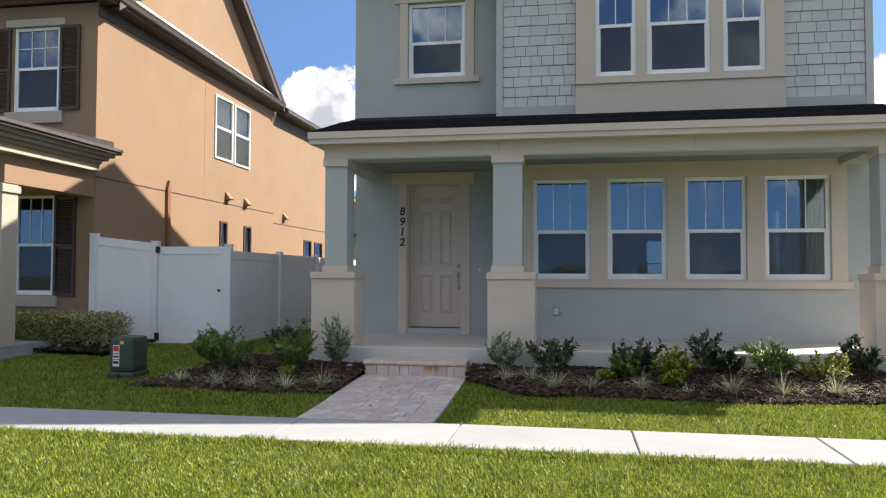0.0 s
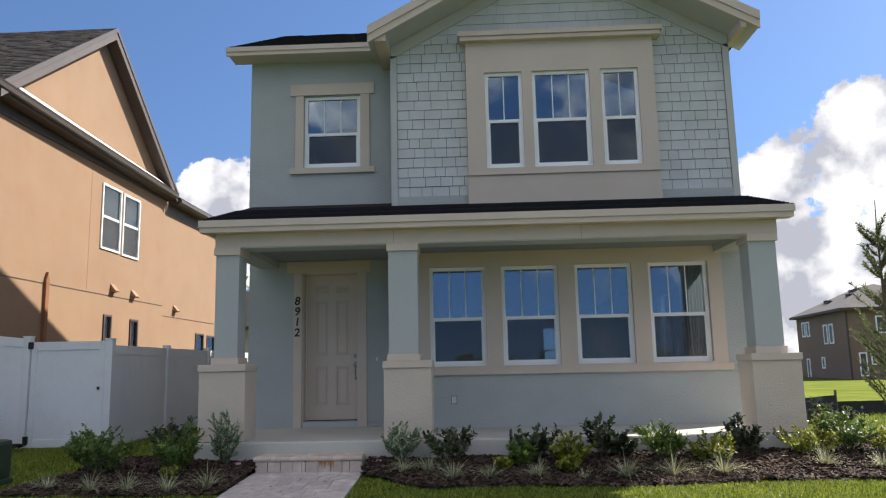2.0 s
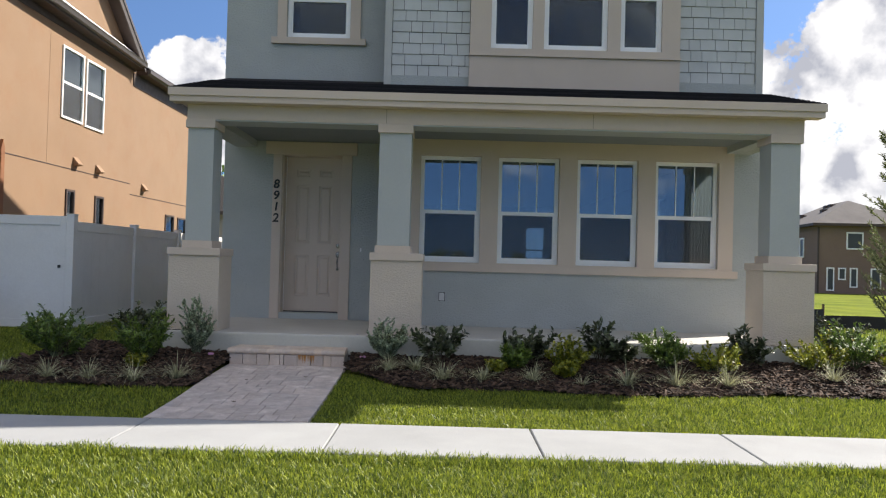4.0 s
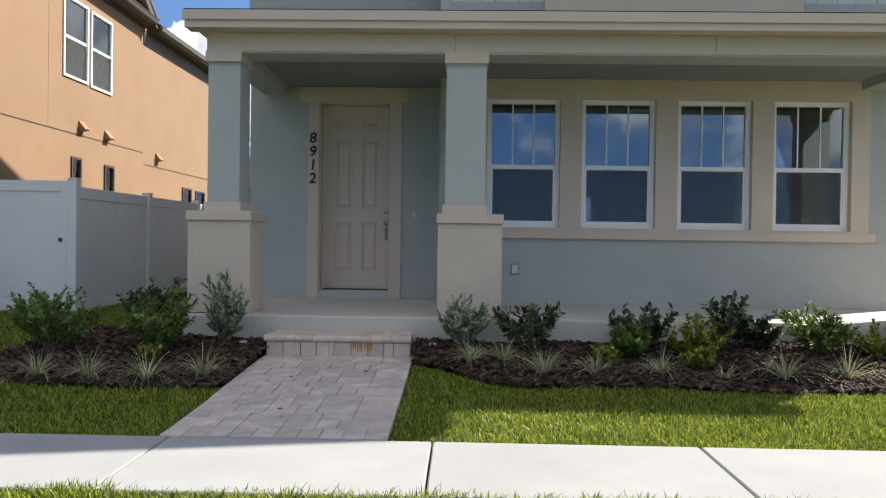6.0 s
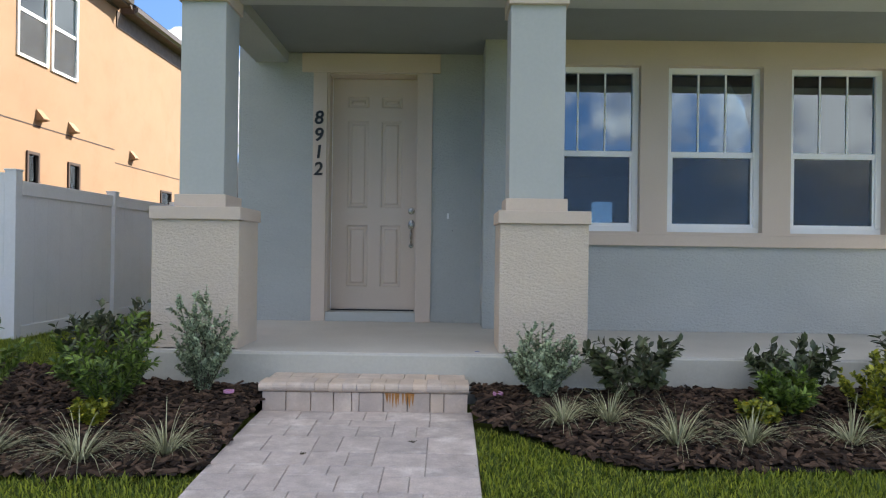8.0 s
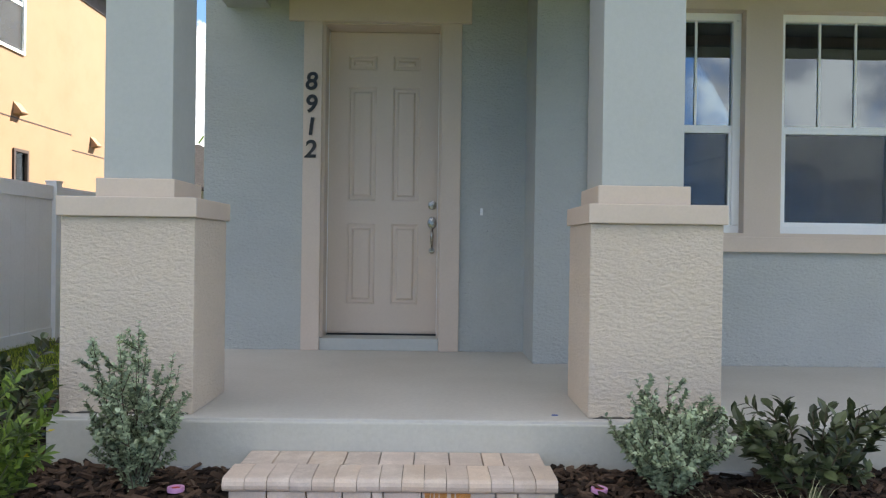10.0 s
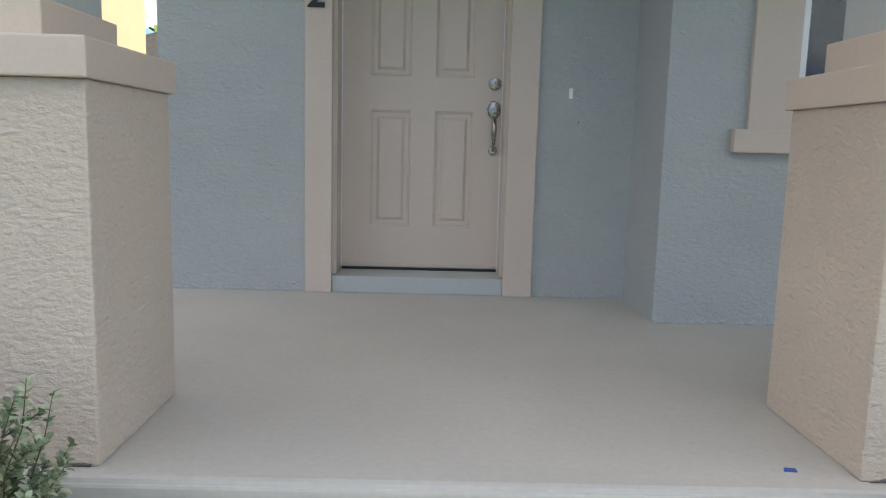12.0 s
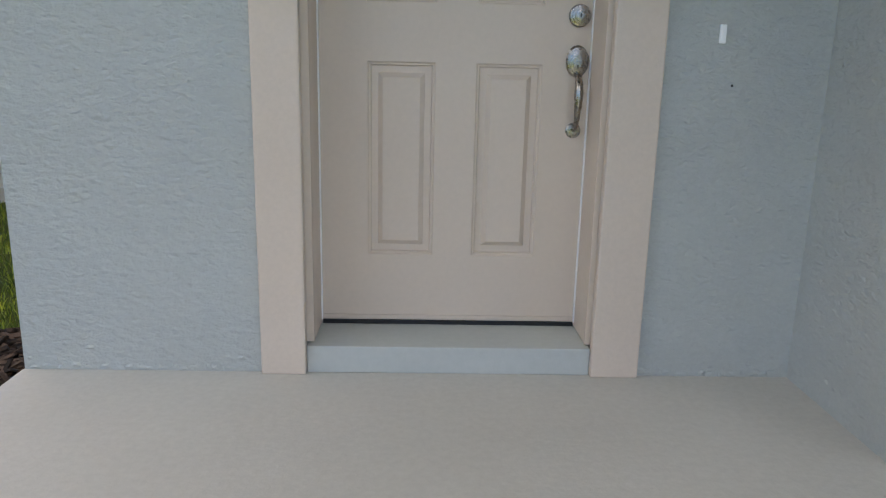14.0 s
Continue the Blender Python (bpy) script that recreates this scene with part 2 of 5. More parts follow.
ROOF = material("charcoal_asphalt_shingle", (0.024, 0.023, 0.025), 0.95, 0.25, 8.0, 220, 0.003, 240, per_object=0.25, island=0.2, spec=0.1)
NICKEL = material("brushed_nickel", (0.34, 0.31, 0.275), 0.28, 0.05, 30, 200, metal=1.0)
BLACK = material("black_metal", (0.012, 0.012, 0.013), 0.45, 0.1, 20, 100)
GROUND_MAT = material("lawn_soil", (0.045, 0.062, 0.016), 0.95, 0.3, 1.5, 60, 0.01, 40, spec=0.1, stains=(0.085, 0.075, 0.035), stain_amount=0.5, hue=(0.10, 0.12, 0.022))
GRASS = material("grass_blade", (0.10, 0.18, 0.030), 0.45, 0.14, 0.8, 3.0, island=0.45, translucent=0.45, hue=(0.325, 0.355, 0.042), spec=0.4)
MULCH_BASE = material("dark_mulch", (0.022, 0.014, 0.010), 0.95, 0.4, 14, 90, 0.02, 45)
CHIP = material("bark_chip", (0.026, 0.015, 0.010), 0.8, 0.25, 10, 140, 0.002, 160, spec=0.25, island=0.6, hue=(0.085, 0.053, 0.036))
ORANGE = material("orange_stucco", (0.31, 0.198, 0.122), 0.88, 0.05, 0.7, 60, 0.003, 50, stains=(0.30, 0.168, 0.096), stain_amount=0.5)
BROWN_TRIM = material("dark_brown_trim", (0.065, 0.043, 0.036), 0.6, 0.1, 3, 80)
CREAM = material("cream_trim", (0.46, 0.40, 0.32), 0.75, 0.05, 2, 70)
MOULD = material("olive_tan_moulding", (0.27, 0.225, 0.155), 0.7, 0.06, 2, 60)
NEIGHBOUR_ROOF = material("brown_grey_shingles", (0.055, 0.050, 0.048), 0.95, 0.35, 7, 120, 0.004, 160, spec=0.1, island=0.45)
RAKE_GREY = material("rake_grey_brown", (0.10, 0.085, 0.08), 0.6, 0.08, 3, 80)
GUTTER = material("grey_aluminium", (0.12, 0.105, 0.102), 0.4, 0.05, 3, 60)
GLASS = glass_material("coated_window_glass", (0.62, 0.69, 0.72), 2.5)
CLEAR_GLASS = glass_material("clear_window_glass", (0.95, 0.97, 0.96), 1.45)
SCREEN = screen_material("insect_screen", (0.06, 0.062, 0.066), 0.34)
# grey darkened so that the unlit rooms stay dim behind clearer glass
INTERIOR = material("interior_dimmed", (0.20, 0.20, 0.20), 0.9, 0.04, 1, 30)
CURTAIN = material("sheer_curtain", (0.72, 0.74, 0.74), 0.9, 0.05, 3, 60, translucent=0.4)
UTILITY_GREEN = material("utility_green", (0.035, 0.055, 0.03), 0.55, 0.1, 3, 80)

# ---- building helpers ----
BASE = {}


def thing(name, base, label="", category="", group="", kind=""):
    ob = new(name)
    ob.location = base
    ob.empty_display_size = 0.1
    BASE[ob.name] = Vector(base)
    return tagged(ob, label, category, group, kind)


def finish(name, me, mat_, parent, label, kind, smooth):
    if mat_:
        me.materials.append(mat_)
    if parent is not None:
        me.transform(Matrix.Translation(-BASE[parent.name]))
    if smooth:
        me.polygons.foreach_set("use_smooth", [True] * len(me.polygons))
    ob = new(name, me)
    if parent is not None:
        ob.parent = parent
        BASE[ob.name] = BASE[parent.name]
    else:
        BASE[ob.name] = Vector((0, 0, 0))
    return tagged(ob, label, "", "", kind)


def part(name, bm, mat_, parent=None, label="", kind="", bevel=0.0, smooth=False):
    """Links a bmesh, in world metres, as one mesh object under a thing or a part."""
    if bevel:
        bmesh.ops.bevel(bm, geom=bm.edges[:], offset=bevel, segments=2, profile=0.6, affect="EDGES", clamp_overlap=True)
    me = bpy.data.meshes.new(name)
    bmesh.ops.recalc_face_normals(bm, faces=bm.faces[:])
    bm.to_mesh(me)
    bm.free()
    return finish(name, me, mat_, parent, label, kind, smooth)


def cloud(name, verts, faces, mat_, parent=None, label="", kind=""):
    me = bpy.data.meshes.new(name)
    me.from_pydata(verts, [], faces)
    return finish(name, me, mat_, parent, label, kind, False)


def box(x0, x1, y0, y1, z0, z1, bm=None):
    bm = bm or bmesh.new()
    v = [bm.verts.new((x, y, z)) for z in (z0, z1) for y in (y0, y1) for x in (x0, x1)]
    for f in ((0, 2, 3, 1), (4, 5, 7, 6), (0, 1, 5, 4), (2, 6, 7, 3), (0, 4, 6, 2), (1, 3, 7, 5)):
        bm.faces.new([v[i] for i in f])
    return bm


def prism(points, axis, a, b, bm=None):
    """A closed outline of (u, v) pairs drawn out from a to b along an axis ('x': u=y v=z; 'y': u=x v=z; 'z': u=x v=y)."""
    bm = bm or bmesh.new()

    def place(u, v, w):
        return {"x": (w, u, v), "y": (u, w, v), "z": (u, v, w)}[axis]
    lo = [bm.verts.new(place(u, v, a)) for u, v in points]
    hi = [bm.verts.new(place(u, v, b)) for u, v in points]
    bm.faces.new(lo), bm.faces.new(hi[::-1])
    for i in range(len(points)):
        j = (i + 1) % len(points)
        bm.faces.new((lo[i], hi[i], hi[j], lo[j]))
    return bm


def pierced(u0, u1, w0, w1, v0, v1, holes, plane="y", bm=None):
    """A slab over u0..u1 and v0..v1 (v is z), from w0 to w1 through its thickness, with rectangular holes (u0, u1, v0, v1)."""
    bm = bm or bmesh.new()
    us = sorted({u0, u1, *[h[0] for h in holes], *[h[1] for h in holes]})
    vs = sorted({v0, v1, *[h[2] for h in holes], *[h[3] for h in holes]})

    def solid(i, j):
        if not (0 <= i < len(us) - 1 and 0 <= j < len(vs) - 1):
            return False
        cu, cv = (us[i] + us[i + 1]) / 2, (vs[j] + vs[j + 1]) / 2
        return not any(h[0] < cu < h[1] and h[2] < cv < h[3] for h in holes)
    verts = {}

    def vert(u, w, v):
        key = (u, w, v)
        if key not in verts:
            verts[key] = bm.verts.new((u, w, v) if plane == "y" else (w, u, v))
        return verts[key]
    for i in range(len(us) - 1):
        for j in range(len(vs) - 1):
            if not solid(i, j):
                continue
            a, b, c, d = us[i], us[i + 1], vs[j], vs[j + 1]
            bm.faces.new([vert(a, w0, c), vert(b, w0, c), vert(b, w0, d), vert(a, w0, d)])
            bm.faces.new([vert(a, w1, c), vert(a, w1, d), vert(b, w1, d), vert(b, w1, c)])
            for (di, dj, p, q) in ((-1, 0, (a, c), (a, d)), (1, 0, (b, c), (b, d)), (0, -1, (a, c), (b, c)), (0, 1, (a, d), (b, d))):
                if not solid(i + di, j + dj):
                    bm.faces.new([vert(p[0], w0, p[1]), vert(q[0], w0, q[1]), vert(q[0], w1, q[1]), vert(p[0], w1, p[1])])
    return bm


def shared(name, me, loc, parent):
    """One more piece on mesh data that it shares with its like."""
    ob = new(name, me)
    ob.parent = parent
    ob.location = Vector(loc) - BASE[parent.name]
    return ob


def mesh_of(bm, name, mat_, bevel=0.0):
    if bevel:
        bmesh.ops.bevel(bm, geom=bm.edges[:], offset=bevel, segments=1, affect="EDGES", clamp_overlap=True)
    bmesh.ops.recalc_face_normals(bm, faces=bm.faces[:])
    me = bpy.data.meshes.new(name)
    bm.to_mesh(me)
    bm.free()
    me.materials.append(mat_)
    return me


def smooth_step(a, b, v):
    t = max(0.0, min(1.0, (v - a) / (b - a)))
    return t * t * (3 - 2 * t)


def ground_height(x, y):
    """The lie of the land: level by the pavement, rising to the houses, falling away far behind."""
    z = -0.01 + 0.13 * smooth_step(7.4, 10.2, y) + 0.08 * smooth_step(9.5, 13.0, y)
    z -= 0.42 * smooth_step(26, 62, y) * smooth_step(0, 14, x)
    return z


# ---- ground ----
def make_ground():
    xs = [-400, -150, -60, -30, -20] + [-14 + 0.5 * i for i in range(61)] + [18, 22, 26, 30, 40, 60, 150, 400]
    ys = [-400, -150, -60, -20] + [-8 + 0.5 * i for i in range(61)] + [24, 28, 34, 40, 46, 52, 58, 64, 80, 150, 400]
    verts = [(x, y, ground_height(x, y)) for y in ys for x in xs]
    w = len(xs)
    faces = [(j * w + i, j * w + i + 1, (j + 1) * w + i + 1, (j + 1) * w + i) for j in range(len(ys) - 1) for i in range(w - 1)]
    ob = cloud("ground", verts, faces, GROUND_MAT)
    tagged(ob, "green lawn ground under short grass", "ground", kind="structure")


make_ground()

SIDE_Y0, SIDE_Y1 = 6.42, 7.43
pavement = thing("pavement", (0, SIDE_Y0, 0), "pale concrete pavement of broad slabs", "pavement", kind="structure")
slab_mesh = mesh_of(box(-0.825, 0.825, SIDE_Y0, SIDE_Y1, -0.10, 0.03), "slab", CONCRETE, 0.008)
for i in range(-9, 10):
    shared("slab", slab_mesh, (0.065 + 1.662 * i, 0, 0), pavement).location.y = -SIDE_Y0

# ---- the house ----
UNDERLAY = material("dark_underlay", (0.12, 0.122, 0.12), 0.9, 0.1, 3, 60)
house = thing("house", (0.7, 12.2, 0.2), "two-storey blue-grey stucco house with tan trim and a front porch", "house")
FLOOR = 0.5
WALL_Y, DOOR_Y = 12.20, 12.775
LEFT, RIGHT, RECESS = -3.46, 4.86, -0.89
CEIL = 3.33
WIN = [(-0.293, 0.624), (0.891, 1.814), (2.085, 3.009), (3.272, 4.231)]
WZ0, WZ1, WRAIL = 1.47, 3.085, 2.235
UPPER = (-2.525, -1.516, 5.015, 6.34)
BAYS = [(0.715, 1.346), (1.515, 2.479), (2.669, 3.298)]
BZ0, BZ1, BRAIL = 4.72, 6.395, 5.545
BACK_Y = 26.0

front_holes = [(a, b, WZ0, WZ1) for a, b in WIN]
wall_low = part("wall", pierced(RECESS, RIGHT, WALL_Y, WALL_Y + 0.32, 0.1, 4.3, [(a - 0.02, b + 0.02, c - 0.02, d + 0.02) for a, b, c, d in front_holes]), BLUE, house, "blue-grey stucco wall")
part("wall", pierced(LEFT, RECESS, DOOR_Y, DOOR_Y + 0.30, 0.1, 4.3, [(-2.53, -1.565, 0.5, 3.125)]), BLUE, house, "blue-grey stucco wall round the door")
part("wall", box(RECESS, RECESS + 0.2, WALL_Y + 0.32, DOOR_Y + 0.3, 0.1, 4.3), BLUE, house)
part("wall", pierced(-3.50, RECESS, 12.80, 13.10, 4.304, 7.2, [UPPER]), BLUE, house, "blue-grey stucco upper wall")
bay_wall = part("wall", pierced(RECESS, RIGHT, 12.235, 12.535, 4.304, 7.1, [(a, b, BZ0, BZ1) for a, b in BAYS]), UNDERLAY, house, "grey shingled upper wall")
for x0, x1 in ((LEFT, LEFT + 0.25), (RIGHT - 0.25, RIGHT)):
    part("wall", pierced(13.10, 19.6, x0, x1, 0.1, 7.2, [(16.2, 17.2, 1.5, 3.0)] if x0 > 0 else [], plane="x"), BLUE, house)
    part("wall", box(x0, x1, 19.6, BACK_Y, 0.1, 3.56), BLUE, house)
part("wall", pierced(LEFT, RIGHT, BACK_Y, BACK_Y + 0.25, 0.1, 3.56, [(2.75, 3.45, 1.55, 2.75)]), BLUE, house, "rear wall with one window")
part("wall", box(RIGHT - 0.25, RIGHT, WALL_Y + 0.32, 13.10, 0.1, 7.1), BLUE, house)
part("wall", box(LEFT, RIGHT, 19.35, 19.6, 3.56, 7.2), BLUE, house)
part("roof", prism([(19.6, 4.6), (BACK_Y + 0.4, 3.55), (BACK_Y + 0.4, 3.62), (19.6, 4.68)], "x", -3.8, RIGHT + 0.3), ROOF, house, "low rear roof")
# rooms behind the windows, in the dimmed grey
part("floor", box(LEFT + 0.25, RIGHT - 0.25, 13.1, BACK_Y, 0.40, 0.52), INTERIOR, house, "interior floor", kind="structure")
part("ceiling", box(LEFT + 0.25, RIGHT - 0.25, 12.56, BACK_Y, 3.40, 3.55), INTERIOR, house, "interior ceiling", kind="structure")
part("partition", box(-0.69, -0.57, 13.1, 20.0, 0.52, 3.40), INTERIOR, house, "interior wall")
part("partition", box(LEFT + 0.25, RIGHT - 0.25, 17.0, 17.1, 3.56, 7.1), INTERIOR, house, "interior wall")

# the cross gable over the bay
GX0, GX1, GAP, GY, GZE, GZA = -1.20, 5.16, 1.98, 11.55, 6.99, 8.71
gable_fill = prism([(RECESS, 7.104), (RIGHT, 7.104), (RIGHT, 7.12), (GAP, 8.62), (RECESS, 7.12)], "y", 12.235, 12.40)
part("gable", gable_fill, SIDING_GREY, house, "grey shingled gable")


def pitched(x0, z0, x1, z1, y0, y1, thick, name, mat_, label=""):
    return part(name, prism([(x0, z0), (x1, z1), (x1, z1 + thick), (x0, z0 + thick)], "y", y0, y1), mat_, house, label)


pitched(GX0, GZE, GAP, GZA, GY, 17.0, 0.05, "roof", ROOF, "charcoal shingle roof slope")
pitched(GAP + 0.001, GZA, GX1, GZE, GY, 17.0, 0.05, "roof", ROOF, "charcoal shingle roof slope")
for (xa, za, xb, zb) in ((GX0, GZE, GAP, GZA), (GAP, GZA, GX1, GZE)):
    # rake: a deep fascia, a smaller strip over it, the soffit behind, and a frieze board on the wall
    part("fascia", prism([(xa, za - 0.23), (xb, zb - 0.23), (xb, zb - 0.004), (xa, za - 0.004)], "y", GY - 0.025, GY + 0.02), TAN_FLAT, house, "tan fascia board")
    part("fascia", prism([(xa, za - 0.10), (xb, zb - 0.10), (xb, zb + 0.05), (xa, za + 0.05)], "y", GY - 0.05, GY - 0.027), TAN_FLAT, house, "tan upper fascia strip")
    part("soffit", prism([(xa, za - 0.20), (xb, zb - 0.20), (xb, zb - 0.17), (xa, za - 0.17)], "y", GY + 0.022, 12.5), SIDING_GREY, house, "grey soffit")
    sa, sb = (RECESS, GAP) if xa < GAP - 1 else (GAP, RIGHT)
    f = (lambda x: GZA - abs(x - GAP) * (GZA - GZE) / (GAP - GX0))
    part("frieze", prism([(sa, f(sa) - 0.42), (sb, f(sb) - 0.42), (sb, f(sb) - 0.205), (sa, f(sa) - 0.205)], "y", 12.195, 12.233), SIDING_GREY, house, "grey frieze board")
for x0, x1 in ((GX0 + 0.10, RECESS - 0.013), (RIGHT + 0.013, GX1 - 0.2)):
    part("eave", box(x0, x1, GY + 0.022, 16.0, GZE - 0.19, GZE - 0.03), TAN_FLAT, house, "boxed tan eave")
for x0, x1 in ((RECESS - 0.01, RECESS + 0.10), (RIGHT - 0.10, RIGHT + 0.01)):
    part("corner_board", box(x0, x1, 12.195, 12.24, 4.1, 6.80), SIDING_GREY, house, "grey corner board", bevel=0.004)

# main roof, its ridge across the house
RY, RZ, EY, EZ = 16.5, 9.208, 12.40, 7.09
for (ya, za, yb, zb) in ((EY, EZ, RY, RZ), (RY, RZ, 20.6, 7.1)):
    part("roof", prism([(ya, za), (yb, zb), (yb, zb + 0.06), (ya, za + 0.06)], "x", -3.83, RIGHT + 0.34), ROOF, house, "charcoal shingle main roof")
part("fascia", box(-3.83, GX0, EY - 0.03, EY + 0.015, EZ - 0.10, EZ - 0.002), TAN_FLAT, house, "tan fascia board")
part("fascia", box(-3.84, GX0, EY - 0.05, EY - 0.032, EZ - 0.03, EZ + 0.055), TAN_FLAT, house, "tan upper fascia strip")
part("soffit", box(-3.80, RECESS, EY + 0.02, 12.80, EZ - 0.09, EZ - 0.05), SIDING_GREY, house, "grey soffit")
part("fascia", prism([(EY, EZ - 0.10), (RY, RZ - 0.10), (RY, RZ + 0.03), (EY, EZ + 0.03)], "x", -3.845, -3.815), TAN_FLAT, house, "tan rake board")
for xs in (-3.50, RIGHT - 0.05):
    part("gable", prism([(12.8, 7.2), (19.6, 7.15), (RY, RZ - 0.05)], "x", xs, xs + 0.05), BLUE_FLAT, house, "blue-grey gable end")

def roof_tabs(parent, ya, za, yb, zb, x0, x1, mat_, seed, label, step=0.145):
    """Courses of asphalt tabs up a slope from (ya, za) to (yb, zb), each tab a little proud of the one above."""
    r = random.Random(seed)
    run = math.hypot(yb - ya, zb - za)
    dy, dz = (yb - ya) / run, (zb - za) / run
    ny, nz = -dz, dy
    verts, faces = [], []
    for k in range(int(run / step)):
        x = x0 - r.uniform(0, 0.2)
        while x < x1:
            w = r.choice((0.16, 0.2, 0.3, 0.34))
            a, b = max(x, x0), min(x + w - 0.006, x1)
            x += w
            if b - a < 0.02:
                continue
            up = r.uniform(0.010, 0.019)
            i = len(verts)
            for xx in (a, b):
                for q, h in ((k * step, 0.0), (k * step, up), ((k + 1) * step + 0.01, 0.004)):
                    verts.append((xx, ya + dy * q + ny * h, za + dz * q + nz * h))
            faces += [(i, i + 3, i + 4, i + 1), (i + 1, i + 4, i + 5, i + 2), (i, i + 1, i + 2), (i + 3, i + 5, i + 4)]
    cloud("shingle_field", verts, faces, mat_, parent, label, kind="stuff")


roof_tabs(house, EY, EZ + 0.061, RY, RZ + 0.061, -3.83, 2.0, ROOF, 31, "charcoal shingle tabs of the main roof")
# porch roof: a shed roof in front of the upper wall
PY, PZ = 10.34, 3.565
px0, px1 = -3.45, 4.89
part("porch_roof", prism([(PY, PZ), (12.80, 4.29), (12.80, 4.33), (PY, PZ + 0.04)], "x", px0, px1), ROOF, house, "charcoal shingle porch roof")
# courses of shingles on the porch roof
for k in range(15):
    y0 = PY - 0.015 + k * 0.145
    z0 = PZ + 0.043 + (y0 - PY) * 0.2947
    if y0 + 0.17 > 12.19:
        break
    course = prism([(y0, z0), (y0 + 0.17, z0 + 0.042), (y0 + 0.17, z0 + 0.047), (y0, z0 + 0.014)], "x", px0 - 0.01, px1 + 0.01)
    part("shingle_course", course, ROOF, house)
part("fascia", box(px0, px1, PY - 0.02, PY + 0.02, 3.425, 3.545), TAN_FLAT, house, "tan porch fascia", bevel=0.003)
part("drip_edge", box(px0 - 0.015, px1 + 0.015, PY - 0.045, PY - 0.022, 3.50, 3.60), TAN_FLAT, house, "tan upper fascia strip", bevel=0.003)
part("soffit", box(px0, px1, PY + 0.02, 10.52, 3.43, 3.46), TAN_FLAT, house, "tan porch soffit")
BEAM_X0, BEAM_X1 = -3.285, 4.72
part("beam", box(BEAM_X0, BEAM_X1, 10.52, 10.90, 3.238, 3.43), TAN_FLAT, house, "tan porch beam", bevel=0.004)
part("beam_lining", box(BEAM_X0 + 0.01, BEAM_X1 - 0.01, 10.535, 10.91, 3.222, 3.238), BLUE_FLAT, house, "blue-grey beam underside")
for x0, x1 in ((BEAM_X0, -2.945), (4.34, BEAM_X1)):
    part("beam", box(x0, x1, 10.91, DOOR_Y if x0 < 0 else WALL_Y, 3.225, 3.43), BLUE, house, "blue-grey side beam")
for x in (-0.695, 1.985):
    part("beam_joint", box(x - 0.003, x + 0.003, 10.517, 10.53, 3.245, 3.43), MOULD, house)
# ceiling in the darkened blue-grey that holds the porch's shade
tagged(part("ceiling", box(-2.945, 4.34, 10.91, DOOR_Y, CEIL, CEIL + 0.08), CEILING_SHADED), "flat blue-grey porch ceiling, darkened for the porch's shade", "ceiling", kind="structure")
part("roof_side", prism([(PY + 0.1, 3.45), (12.8, 3.45), (12.8, 4.28), (PY + 0.1, 3.57)], "x", px0 + 0.05, px0 + 0.15), TAN_FLAT, house, "tan porch roof end")
part("roof_side", prism([(PY + 0.1, 3.45), (12.2, 3.45), (12.2, 4.10), (PY + 0.1, 3.57)], "x", px1 - 0.2, px1 - 0.1), TAN_FLAT, house, "tan porch roof end")

# porch slab with a softly worn front edge
part("porch_floor", box(-3.475, 4.90, 10.415, DOOR_Y + 0.02, 0.36, FLOOR), PORCH_GREY, house, "grey painted concrete porch floor", bevel=0.018)
part("porch_skirt", box(-3.48, 4.905, 10.41, DOOR_Y, 0.0, 0.485), SLAB_FACE, house, "pale grey porch slab face", bevel=0.01)
part("footing", box(-3.50, 4.92, 10.392, DOOR_Y, 0.0, 0.265), CONCRETE, house, "rough concrete footing edge", bevel=0.012)


def crust(x0, x1, y, seed):
    """Lumps and runs of stucco left along the foot of a wall."""
    r = random.Random(seed)
    verts, faces = [], []
    x = x0
    while x < x1:
        w, h, d = r.uniform(0.006, 0.022), r.uniform(0.004, 0.018), r.uniform(0.003, 0.008)
        z = FLOOR + (r.uniform(0.0, 0.012) if r.random() < 0.8 else r.uniform(0.02, 0.09))
        ring_ = [(x - w, y, z), (x, y, z - 0.3 * h), (x + w, y, z), (x + 0.6 * w, y, z + h), (x - 0.5 * w, y, z + 0.9 * h), (x + 0.1 * w, y - d, z + 0.45 * h)]
        k = len(verts)
        verts += ring_
        faces += [(k + i, k + (i + 1) % 5, k + 5) for i in range(5)]
        x += w * r.uniform(0.7, 2.4)
    cloud("stucco_crust", verts, faces, BLUE_FLAT, house, "rough stucco drips at the wall's foot", kind="stuff")


crust(LEFT + 0.02, -2.69, DOOR_Y - 0.001, 51)
crust(-1.40, RECESS - 0.02, DOOR_Y - 0.001, 52)
crust(RECESS + 0.01, 4.4, WALL_Y - 0.001, 53)


